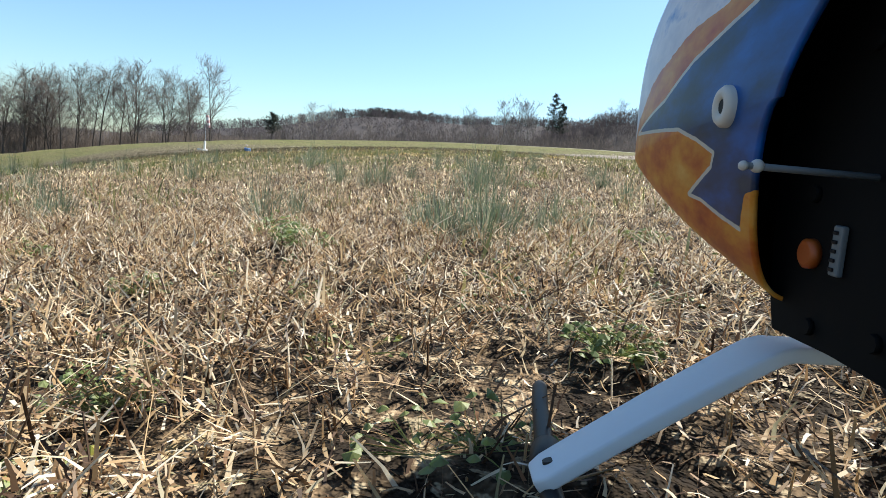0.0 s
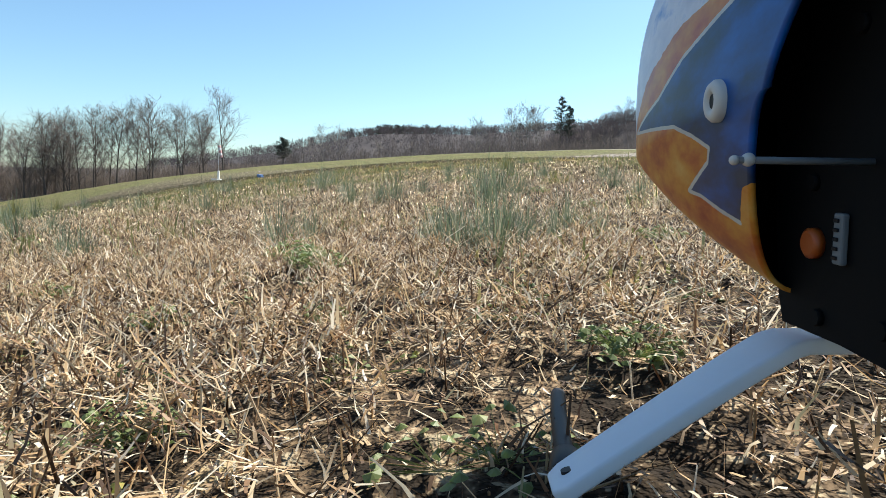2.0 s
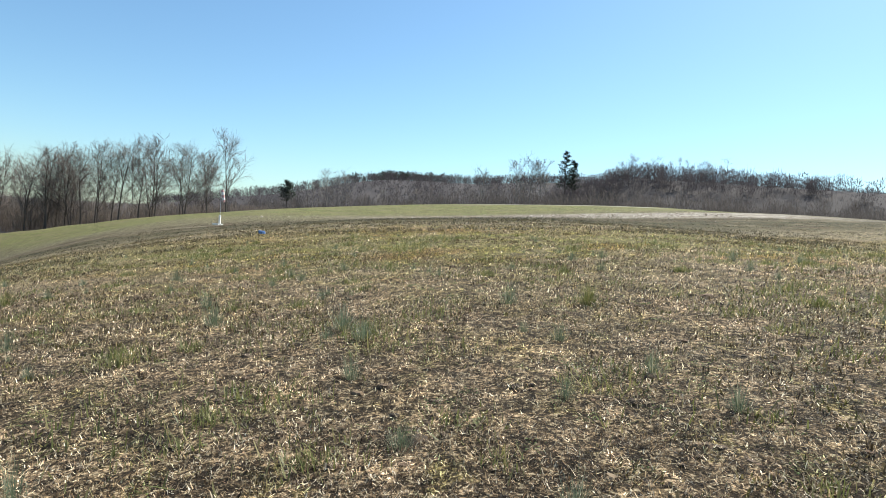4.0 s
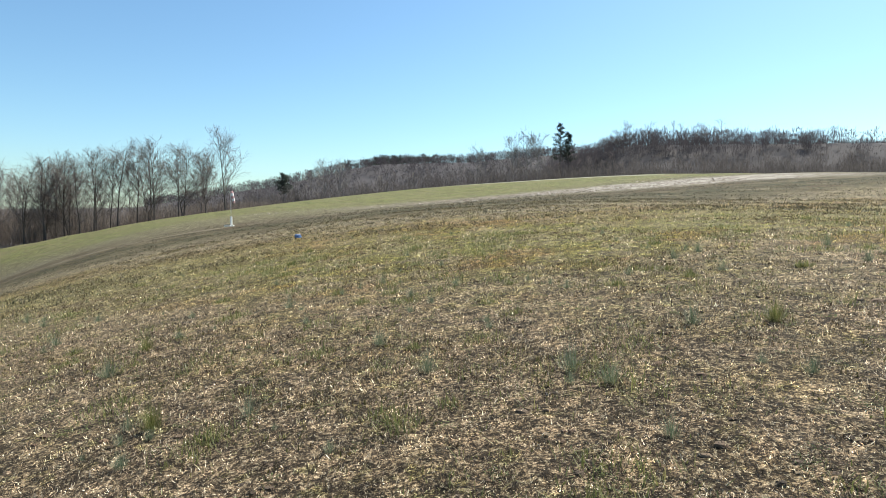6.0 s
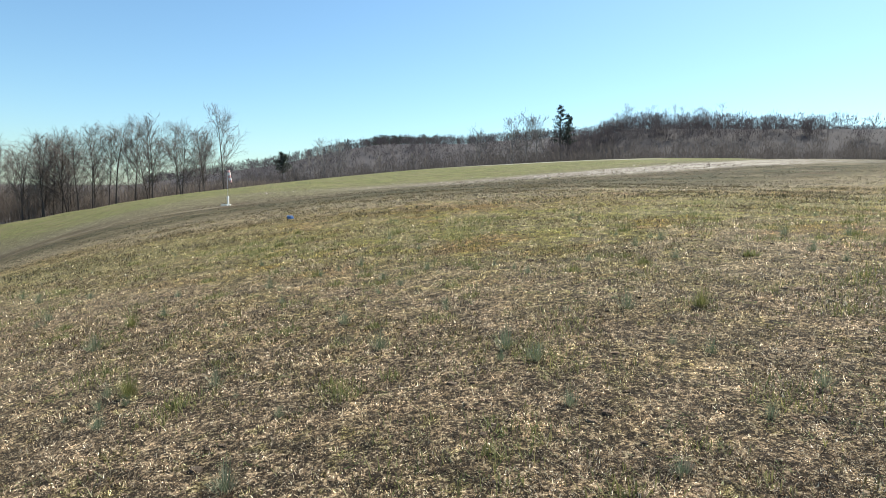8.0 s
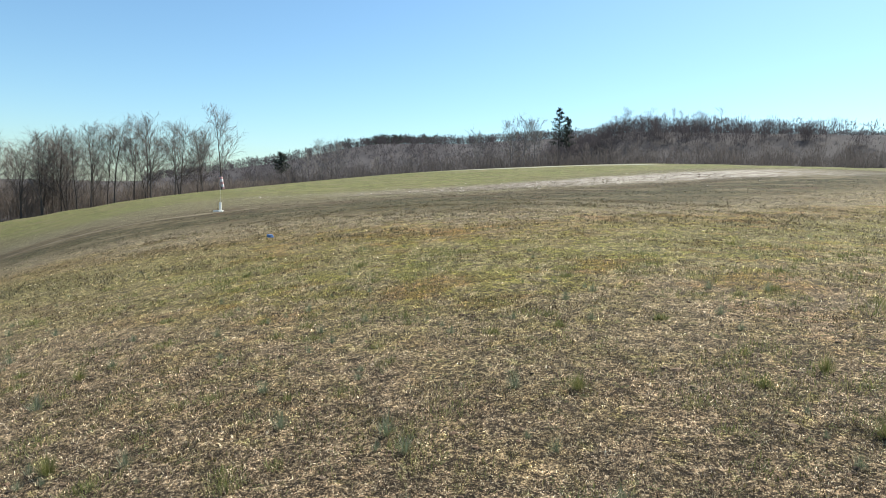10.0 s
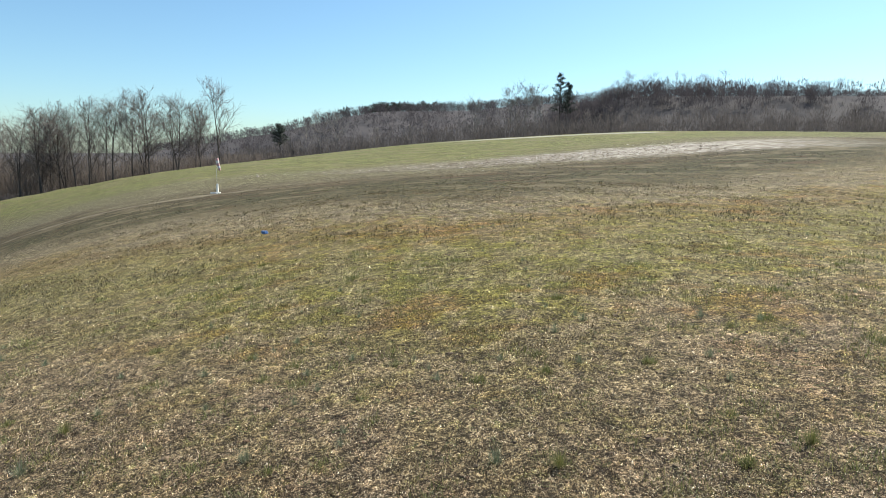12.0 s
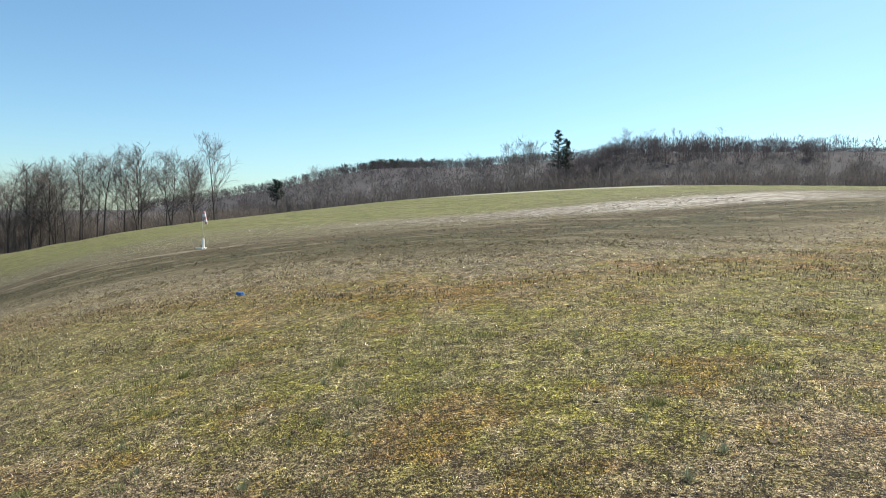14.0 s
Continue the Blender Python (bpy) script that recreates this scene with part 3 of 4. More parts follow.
def build_grass():
    rng = np.random.default_rng(12)
    x, y, r = fan_points(110000, 1.5, 60, 1.15, rng)
    band = y - 0.35 * np.abs(x) ** 1.1
    patchy = np.sin(x * 0.9 + 1.7 * np.sin(y * 0.5)) + np.sin(y * 0.8 + x * 0.4)
    keep = (rng.random(len(x)) < 0.03 + 0.03 * (y > 9) + 0.40 * np.exp(-((band - 18) / 5.5) ** 2) * (patchy > -0.4) + (0.04 + 0.09 * (y > 9)) * (patchy > 0.6)) & (y > 0.5)
    x, y, r = x[keep], y[keep], r[keep]
    # small dense patches of green
    gx, gy, gr = fan_points(300, 1.6, 24, 0.9, rng, 0.8)
    gx = np.where(rng.random(300) < 0.35, gx - 0.12 * gr, gx)
    k = (rng.integers(60, 200, 300) * np.clip(0.30 + gr / 14.0, 0, 1)).astype(int)
    qx, qy, qr, qs = np.repeat(gx, k), np.repeat(gy, k), np.repeat(gr, k), np.repeat(rng.uniform(0.04, 0.17, 300), k)
    qx, qy = qx + rng.normal(0, 1, len(qx)) * qs * (1 + 0.05 * qr), qy + rng.normal(0, 1, len(qx)) * qs * (1 + 0.05 * qr)
    x, y, r = np.concatenate([x, qx]), np.concatenate([y, qy]), np.concatenate([r, qr])
    n = len(x)
    size = np.clip(0.6 + 0.035 * r, 0.6, 2.0)
    size[-len(qx):] *= 1.7
    # dry tussocks towards the strip
    tx, ty, tr = fan_points(20000, 26, 82, 1.0, rng, 0.8)
    keep = np.sin(tx * 0.35 + ty * 0.8) + np.sin(ty * 0.55 - tx * 0.2) + rng.normal(0, 0.7, len(tx)) > -0.4
    tx, ty = np.repeat(tx[keep], 6), np.repeat(ty[keep], 6)
    n2 = len(tx)
    tx, ty = tx + rng.normal(0, 0.10, n2), ty + rng.normal(0, 0.10, n2)
    cx, cy, cr = fan_points(25000, 4, 46, 0.9, rng, 0.8)
    drift = np.sin(cx * 0.9 + 1.7 * np.sin(cy * 0.7)) + np.sin(cy * 1.1 + cx * 0.5) + rng.normal(0, 0.6, len(cx))
    cx, cy, cr = cx[drift > 0.1], cy[drift > 0.1], cr[drift > 0.1]
    cx, cy, cr, wide = np.repeat(cx, 9), np.repeat(cy, 9), np.repeat(cr, 9), np.repeat(rng.uniform(0.03, 0.10, len(cx)), 9)
    n3 = len(cx)
    cx, cy = cx + rng.normal(0, 1, n3) * wide * (0.7 + 0.02 * cr), cy + rng.normal(0, 1, n3) * wide * (0.7 + 0.02 * cr)
    stuff("low_clumps", ribbons(cx, cy, land(cx, cy), rng.uniform(0.018, 0.05, n3) * (0.8 + 0.02 * cr), rng.uniform(0.006, 0.016, n3) * (0.8 + 0.025 * cr), np.abs(rng.normal(0.5, 0.4, n3)),
                                rng.uniform(0, 6.283, n3), rng.normal(0.1, 0.2, n3), rng, 2, 1), CLUMP, "low olive and brown grass clumps over the slope", "grass")
    stuff("tussocks", ribbons(tx, ty, land(tx, ty), rng.uniform(0.04, 0.13, n2), rng.uniform(0.012, 0.034, n2), np.abs(rng.normal(0.65, 0.4, n2)),
                              rng.uniform(0, 6.283, n2), rng.normal(0.1, 0.2, n2), rng, 2, 1), TUSSOCK, "dry olive and tan tussocks far down the field", "grass")
    stuff("grass", ribbons(x, y, land(x, y), (rng.gamma(4.0, 0.008, n) + 0.01) * size, rng.uniform(0.0018, 0.0048, n) * size * np.where(np.arange(n) >= n - len(qx), 1.6, 1.0), np.abs(rng.normal(0.6, 0.4, n)),
                           rng.uniform(0, 6.283, n), rng.normal(0.1, 0.2, n), rng, 2, 1), LIME, "short yellow-green winter grass in thin patches", "grass")


def build_clods():
    """Dark lumps of matted thatch and earth, rough and low."""
    rng = np.random.default_rng(15)
    cx, cy, cr = fan_points(420, 1.8, 22, 1.0, rng, 0.8)
    k = rng.integers(2, 8, len(cx))
    x, y, r = np.repeat(cx, k), np.repeat(cy, k), np.repeat(cr, k)
    n = len(x)
    x, y = x + rng.normal(0, 0.07, n) * (1 + 0.06 * r), y + rng.normal(0, 0.06, n) * (1 + 0.06 * r)
    s = (rng.gamma(2.0, 0.005, n) + 0.007) * (1 + 0.03 * r)
    u = np.array([(math.cos(a) * c, math.sin(a) * c, h) for c, h in ((1.0, -0.1), (0.75, 0.45)) for a in np.arange(7) * 0.8976] + [(0, 0, 0.7)])
    V = u[None] * s[:, None, None] * rng.uniform(0.6, 1.35, (n, 15, 3)) * np.array([1.15, 1.0, 0.75])
    V = V + np.stack([x, y, land(x, y)], -1)[:, None]
    F = [[i, (i + 1) % 7, 7 + (i + 1) % 7] for i in range(7)] + [[i, 7 + (i + 1) % 7, 7 + i] for i in range(7)] + [[7 + i, 7 + (i + 1) % 7, 14] for i in range(7)]
    f = (np.arange(n)[:, None, None] * 15 + np.array(F)[None]).reshape(-1, 3)
    stuff("clods", (V.reshape(-1, 3), f), CLOD, "dark brown clods of matted thatch and earth", "clods")


build_straw()
build_grass()
build_clods()


# ---- shared helpers for things ----
def part(name, data, mat, parent, label=""):
    """Links a bmesh or mesh as one mesh object under its thing."""
    if isinstance(data, bmesh.types.BMesh):
        me = bpy.data.meshes.new(name)
        data.to_mesh(me)
        data.free()
    else:
        me = data
    if mat is not None and not me.materials:
        me.materials.append(mat)
    ob = new(name, me)
    ob.parent = parent
    if label:
        ob["label"] = label
    return ob


def shade(me):
    me.polygons.foreach_set("use_smooth", np.full(len(me.polygons), True))
    return me


def tube(points, radii, sides=8, caps=True):
    """A tapered pipe along points, as a bmesh."""
    bm = bmesh.new()
    pts = [Vector(p) for p in points]
    rings = []
    for i, p in enumerate(pts):
        d = (pts[min(i + 1, len(pts) - 1)] - pts[max(i - 1, 0)]).normalized()
        a = d.orthogonal().normalized()
        if abs(d.z) < 0.95:
            a = d.cross(Vector((0, 0, 1))).normalized()
        b = d.cross(a)
        rings.append([bm.verts.new(p + (a * math.cos(2 * math.pi * k / sides) + b * math.sin(2 * math.pi * k / sides)) * radii[i]) for k in range(sides)])
    for r0, r1 in zip(rings, rings[1:]):
        for k in range(sides):
            bm.faces.new((r0[k], r0[(k + 1) % sides], r1[(k + 1) % sides], r1[k])).smooth = True
    if caps:
        bm.faces.new(list(reversed(rings[0])))
        bm.faces.new(rings[-1])
    bmesh.ops.recalc_face_normals(bm, faces=bm.faces)
    return bm


def block(size, at=(0, 0, 0), bevel=0.0, segments=2, rot=None):
    bm = bmesh.new()
    bmesh.ops.create_cube(bm, size=1.0)
    bmesh.ops.scale(bm, vec=size, verts=bm.verts)
    if bevel:
        bmesh.ops.bevel(bm, geom=bm.edges[:], offset=bevel, segments=segments, profile=0.5, affect="EDGES")
    if rot is not None:
        bmesh.ops.rotate(bm, matrix=rot, verts=bm.verts)
    bmesh.ops.translate(bm, vec=at, verts=bm.verts)
    return bm


def empty(name, m, label, category, group=""):
    ob = new(name)
    ob.empty_display_size = 0.1
    ob.matrix_basis = m
    return tagged(ob, label, category, group)


# ---- grass tufts that stand singly ----
def tuft_mesh(height, spread, blades, seed):
    rng = np.random.default_rng(seed)
    n = blades
    a, q = rng.uniform(0, 6.283, n), rng.random(n)
    rr = spread * q * 0.5
    x, y = rr * np.cos(a), rr * np.sin(a)
    tall = height * (1.0 - 0.55 * q ** 1.5) * rng.uniform(0.45, 1.05, n)
    return ribbons(x, y, np.full(n, -0.01), tall, rng.uniform(0.007, 0.014, n) * height,
                   np.abs(rng.normal(0.08, 0.18, n)) + 0.5 * q, a + rng.normal(0, 0.5, n), rng.normal(0.10, 0.12, n), rng, 2, 4)


TUFTS = [(-3.47, 8.87, .24), (-1.5, 7.16, .29), (-4.08, 13.6, .19), (.27, 6.54, .17), (.02, 6.85, .12), (1.19, 4.1, .16), (-3.44, 4.9, .2), (-2.82, 7.58, .26), (-3.36, 11.72, .19)]
# the rushes round the start, seen through and over the straw
TUFTS += [(-1.33, 3.55, .2), (-.43, 3.56, .19), (-.17, 3.55, .2), (-.24, 3.4, .16), (-.05, 4.08, .16), (.38, 3.0, .22), (.33, 3.5, .22), (.46, 3.56, .25), (.56, 3.42, .2), (.67, 5.6, .17), (1.08, 3.32, .17), (1.01, 2.6, .15),
          (-.27, 1.68, .17), (-.18, 1.7, .12), (.2, 1.32, .12), (.25, 1.22, .15), (.3, 1.38, .16), (.36, 1.3, .15), (.33, 1.2, .14), (.22, 1.4, .14), (.42, 1.5, .12), (.47, 1.36, .10), (.52, 1.5, .12), (.57, 1.4, .09), (-.77, 1.55, .14), (-.85, 1.6, .12),
          (-1.7, 2.5, .19), (-1.6, 2.6, .16), (-1.13, 5.67, .18), (.9, 5.0, .15), (.1, 5.2, .14), (-.7, 4.6, .14), (-2.1, 4.2, .17), (-2.4, 3.3, .17)]
TUFTS += [(-2.97, 10.98, .19), (-2.59, 12.26, .2), (-6.88, 15.59, .21), (-5.59, 12.29, .23), (0.0, 8.3, .25), (-1.25, 6.74, .23), (-10.07, 12.5, .3), (-7.08, 9.25, .27),
          (-14.48, 17.57, .3), (-12.72, 15.81, .25), (-10.6, 14.62, .25), (-5.11, 6.23, .16), (-4.39, 7.0, .22), (-7.63, 12.84, .18),
          (-1.05, 11.48, .13), (1.44, 12.93, .23), (-1.36, 11.98, .13), (4.55, 13.46, .27), (5.63, 13.17, .24), (3.88, 11.32, .21), (1.62, 11.29, .2), (2.13, 13.57, .23)]
LIME_TUFTS = [(.78, 8.1, .26), (-7.26, 10.54, .3), (-5.29, 7.02, .26), (3.96, 8.36, .27), (3.5, 6.53, .34)]


def build_tufts():
    rng = random.Random(5)
    sx, sy, sr = fan_points(75, 6.5, 27, 0.9, np.random.default_rng(51), 0.72)
    small = [(float(x), float(y), rng.uniform(0.08, 0.17)) for x, y in zip(sx, sy)]
    kinds = {}
    for group, spots, mat, label in (("rush tufts", TUFTS, RUSH, "grey-green tuft of wiry rush standing in the stubble"),
                                     ("small rush tufts", small, RUSH, "small grey-green rush tuft in the short dead grass"),
                                     ("lime tufts", LIME_TUFTS, LIME, "dense yellow-green grass clump in the straw")):
        for i, (x, y, h) in enumerate(spots):
            k = (group, i % 4)
            if k not in kinds:
                lush = group == "lime tufts"
                kinds[k] = mesh_from("grass_tuft", *tuft_mesh(1.0, 0.62 if not lush else 0.55, (150, 110, 175, 130)[i % 4] * (2 if lush else 1), 40 + i), [mat])
            ob = new("grass_tuft", kinds[k])
            s = h * 1.15
            ob.matrix_basis = pose(x, y, float(land(x, y)), 0, 0, rng.uniform(0, 360)) @ Matrix.Diagonal((s, s, s, 1))
            tagged(ob, label, "grass tuft", group)


build_tufts()


# ---- low weeds ----
def weed_mesh(seed, count, size, lobes=10):
    """A rosette of small lobed leaves on short stalks."""
    rng = np.random.default_rng(seed)
    V, F = [np.zeros(3)], []
    for _ in range(count):
        a, r = rng.uniform(0, 6.283), size * math.sqrt(rng.random())
        c = np.array([r * math.cos(a), r * math.sin(a), rng.uniform(0.008, 0.036) * (1.3 - 0.8 * r / size)])
        w = rng.uniform(0.0036, 0.0074)
        t = rng.uniform(0, 6.283)
        tilt = rng.normal(0, 0.5)
        e1 = np.array([math.cos(t), math.sin(t), 0.35 * math.sin(tilt)])
        e2 = np.array([-math.sin(t), math.cos(t), 0.5 * math.sin(tilt + 1)])
        o = len(V)
        V.append(c + np.array([0, 0, 0.002]))
        for k in range(lobes):
            an = 2 * math.pi * k / lobes
            q = w * (1.0 if k % 2 else 0.78) * (0.8 + 0.3 * rng.random())
            V.append(c + q * (math.cos(an) * e1 + 0.85 * math.sin(an) * e2) - np.array([0, 0, 0.15 * w]))
        for k in range(lobes):
            F.append([o, o + 1 + k, o + 1 + (k + 1) % lobes])
        V.append(c * 0.5 + np.array([0.0004, 0.0004, 0.002]))
        F += [[0, o, len(V) - 1]]
    return np.array(V), np.array(F)


WEEDS = [(-.10, 1.27, 1.35, 60), (-.05, 1.20, 1.15, 60), (.0, 1.10, 1.2, 48), (.11, .66, .7, 26), (-.09, .68, .8, 30), (.66, 1.22, 1.0, 44), (.06, .36, .7, 44), (-.02, .34, .6, 30), (.40, .47, .85, 54), (.72, .62, 1.0, 50), (.6, .5, .8, 30),
         (-.42, .95, .9, 30), (-.3, .55, .7, 24), (.35, 1.5, .9, 30), (.74, 2.3, 1.0, 36), (.68, 3.38, 1.2, 40), (-.9, 2.6, 1.0, 30), (-1.4, 2.2, 1.1, 30), (-.6, 1.5, .8, 26), (1.0, 1.9, 1.2, 40), (.1, 2.7, .9, 30)]


def build_weeds():
    kinds = [mesh_from("weed", *weed_mesh(70 + i, 2 * n, 0.050), [GREEN_LEAF]) for i, n in enumerate((26, 36, 48, 60))]
    rng = random.Random(8)
    for x, y, s, n in WEEDS:
        ob = new("weed", min(kinds, key=lambda k: abs(len(k.vertices) - n * 24)))
        ob.matrix_basis = pose(x, y, float(land(x, y)) + 0.012, 0, 0, rng.uniform(0, 360)) @ Matrix.Diagonal((s, s, s, 1))
        tagged(ob, "low green weed with small lobed leaves among straw", "weed", "weeds in the straw")
    r2 = np.random.default_rng(21)
    x, y, r = fan_points(480, 0.6, 14, 1.0, r2)
    vs, fs, o = [], [], 0
    for i in range(len(x)):
        v, f = weed_mesh(200 + i % 23, 20, 0.05 + 0.006 * r[i], 7)
        vs.append(v * (0.8 + 0.05 * r[i]) + np.array([x[i], y[i], float(land(x[i], y[i]))]))
        fs.append(f + o)
        o += len(v)
    stuff("small_weeds", (np.concatenate(vs), np.concatenate(fs)), GREEN_LEAF, "scattered tiny green weeds between straw", "weeds")


build_weeds()


# ---- bare trees ----
def bare_tree(seed, height, spread=1.0, lean=0.0, slim=1.0, stems=1, low=0.28, limbs=21, twigs=6):
    """Returns trunk and twig meshes of a leafless tree: tapering stems, rising limbs, branches and fine twigs."""
    rng = random.Random(seed)
    thick, thin, fine = [], [], []

    def limb(p, d, length, radius, steps, wob, lift, end):
        pts, rad = [p], [radius]
        for i in range(steps):
            d = (d + Vector((rng.gauss(0, wob), rng.gauss(0, wob), rng.gauss(lift, wob * 0.5)))).normalized()
            p = p + d * (length / steps)
            pts.append(p)
            rad.append(radius * (1 - (1 - end) * (i + 1) / steps))
        return pts, rad, d

    def off(pts, f):
        i = min(int(f * (len(pts) - 1)), len(pts) - 2)
        return pts[i].lerp(pts[i + 1], f * (len(pts) - 1) - i), (pts[i + 1] - pts[i]).normalized(), i

    def aside(d, angle):
        o = d.orthogonal().normalized()
        o.rotate(Matrix.Rotation(rng.uniform(0, 6.283), 3, d))
        return (d * math.cos(angle) + o * math.sin(angle)).normalized()

    for s in range(stems):
        a = rng.uniform(0, 6.283)
        tilt = lean if stems == 1 else rng.uniform(0.10, 0.20)
        tall = height * (0.94 if s == 0 else rng.uniform(0.72, 0.92))
        trunk = limb(Vector((0, 0, -0.3)), Vector((math.cos(a) * tilt if stems > 1 else lean, math.sin(a) * tilt, 1)).normalized(), tall, height * 0.0108 * slim, 8, 0.035, 0.03, 0.10)
        thick.append(trunk[:2])
        for k in range(limbs):
            f = low + (0.985 - low) * (k + rng.random()) / limbs
            p, d, i = off(trunk[0], f)
            reach = tall * 0.43 * spread * (0.35 + 0.9 * math.sin(math.pi * min(1.0, (f - low) / (1.0 - low) * 0.72 + 0.22))) * rng.uniform(0.55, 1.1) * (1.12 - 0.55 * f)
            r1 = max(trunk[1][i] * rng.uniform(0.32, 0.52), 0.035)
            branch = limb(p, aside(d, rng.uniform(0.65, 1.1) * (1.15 - 0.45 * f)), reach, r1, 5, 0.13, 0.075, 0.25)
            thick.append(branch[:2])
            for j in range(twigs):
                p2, d2, i2 = off(branch[0], 0.18 + 0.82 * (j + rng.random()) / twigs)
                bough = limb(p2, aside(d2, rng.uniform(0.4, 0.95)), reach * rng.uniform(0.25, 0.50), max(branch[1][i2] * 0.55, 0.034), 3, 0.16, 0.06, 0.4)
                thin.append(bough[:2])
                for _ in range(twigs):
                    p3, d3, i3 = off(bough[0], rng.uniform(0.15, 1.0))
                    fine.append(limb(p3, aside(d3, rng.uniform(0.35, 0.95)), reach * rng.uniform(0.14, 0.34), 0.021, 1, 0.18, 0.06, 0.5)[:2])

    def skin(list_, sides):
        V, F = [], []
        for pts, rad in list_:
            for i, p in enumerate(pts):
                d = (pts[min(i + 1, len(pts) - 1)] - pts[max(i - 1, 0)]).normalized()
                a = d.orthogonal().normalized()
                b = d.cross(a)
                for k in range(sides):
                    q = p + (a * math.cos(2 * math.pi * k / sides) + b * math.sin(2 * math.pi * k / sides)) * rad[i]
                    V.append(q[:])
            o = len(V) - sides * len(pts)
            for i in range(len(pts) - 1):
                for k in range(sides if sides > 2 else 1):
                    F.append([o + i * sides + k, o + i * sides + (k + 1) % sides, o + (i + 1) * sides + (k + 1) % sides, o + (i + 1) * sides + k])
        return np.array(V), np.array(F)

    return skin(thick, 6), join([skin(thin, 3), skin(fine, 2)])


def tree_thing(seed, height, mat, label, group, **form):
    t, c = bare_tree(seed, height, **form)
    ob = empty("bare_tree", Matrix(), label, "tree", group)
    part("trunk", mesh_from("trunk", *t, [mat], True), None, ob)
    part("crown", mesh_from("crown", *c, [PALE_BARK if mat == PALE_BARK else CROWN_TWIG]), None, ob, "fine leafless twigs")
    return ob


def on_land(x, y, turn=0.0, s=1.0):
    return pose(x, y, float(land(x, y)), 0, 0, turn) @ Matrix.Diagonal((s, s, s, 1))


def place_tree(kinds, used, k, x, y, turn, s):
    base = kinds[k]
    m = pose(x, y, float(land(x, y)), 0, 0, turn)
    ob = base if k not in used else copy_thing(base, m)
    used.add(k)
    ob.matrix_basis = m @ Matrix.Diagonal((s, s, s, 1))
    return ob


def build_treeline():
    label, group = "tall leafless grey-brown tree at the field's edge", "bare trees at the field edge"
    kinds = [tree_thing(301, 21, BARK, label, group, spread=0.95, lean=0.02, low=0.24), tree_thing(302, 19, BARK, label, group, spread=1.25, stems=2, low=0.24),
             tree_thing(303, 18, BARK, label, group, spread=1.15, lean=-0.05), tree_thing(304, 20, BARK, label, group, spread=0.85, lean=0.02, slim=0.8, low=0.3),
             tree_thing(305, 17, BARK, label, group, spread=1.0, lean=0.08, slim=0.75, low=0.28)]
    tall = [max(v.co.z for c in k.children for v in c.data.vertices) for k in kinds]
    used = set()
    rng = random.Random(31)
    # front row, from the lone tree at the end of the wood towards the west: x, y, kind, height of the top
    row = [(-71.8, 172, 0, 24.6), (-78.0, 173, 2, 20.6), (-85.5, 174, 1, 21.4), (-88.5, 177, 3, 20.6), (-94.8, 175, 3, 23.2), (-100.5, 176, 2, 22.0), (-105.5, 174, 0, 22.6), (-109.5, 177, 4, 20.5),
           (-112.8, 174, 3, 20.0), (-117.5, 175, 2, 19.4), (-122.0, 177, 1, 18.4), (-126.5, 173, 3, 18.2), (-131.0, 178, 0, 16.4), (-135.0, 175, 2, 14.8), (-140.5, 172, 4, 17.4), (-150.0, 176, 1, 16.0), (-160.0, 176, 3, 15.0)]
    row += [(-82.0, 178, 4, 20.0), (-98.0, 179, 1, 21.8), (-115.0, 179, 0, 19.6), (-124.5, 178, 0, 18.4),
            (-129.0, 180, 4, 17.6), (-133.0, 181, 1, 16.8), (-137.5, 178, 0, 17.2), (-145.0, 177, 2, 17.0), (-155.0, 178, 0, 16.2)]
    for i in range(9):
        row.append((-82 - i * 9.4 + rng.uniform(-1.5, 1.5), rng.uniform(181, 200), rng.randrange(5), rng.uniform(14.5, 18.5) - 0.16 * i))
    for x, y, k, top in row:
        place_tree(kinds, used, k, x, y, rng.uniform(0, 360), 1.06 * (top - float(land(x, y))) / tall[k])
    # paler trees of the valley edge
    label = "slender pale leafless tree above the valley woods"
    pale = [tree_thing(311, 18, PALE_BARK, label, "pale valley trees", spread=0.9), tree_thing(312, 17, PALE_BARK, label, "pale valley trees", spread=1.0, lean=0.05)]
    used = set()
    for x, y, k, s in ((-52, 212, 0, 1.05), (-47, 214, 1, 1.0), (-58, 214, 1, .85), (16, 218, 0, 1.18), (21, 220, 1, 1.24), (24.5, 216, 0, 1.16), (3, 222, 1, 1.02), (-20, 216, 1, .6), (-33, 216, 0, .62), (3, 216, 0, .62)):
        place_tree(pale, used, k, x, y, rng.uniform(0, 360), s)
    dark = [tree_thing(321, 15, BARK, "dark leafless tree among the valley woods", "dark valley trees", spread=1.1, limbs=13, twigs=4)]
    used = set()
    for i in range(26):
        x = rng.uniform(-66, 70)
        place_tree(dark, used, 0, x, rng.uniform(196, 232), rng.uniform(0, 360), rng.uniform(0.45, 0.75))
    for i in range(30):
        x = rng.uniform(42, 120)
        place_tree(dark, used, 0, x, rng.uniform(262, 285), rng.uniform(0, 360), rng.uniform(0.5, 0.78))


def thicket(spots, heights, blades, width, rng, stems=True, lean=0.45):
    """Brushy crowns of many thin short strips, rising and spreading, on a few stems."""
    k, n = len(spots), len(spots) * blades
    x, y, h = (np.repeat(a, blades) for a in (spots[:, 0], spots[:, 1], heights))
    a = rng.uniform(0, 6.283, n)
    up = rng.random(n) ** 0.8
    rr = h * 0.30 * np.sqrt(rng.random(n)) * (0.45 + 0.75 * np.sin(np.pi * np.clip(up, 0, 1) * 0.8))
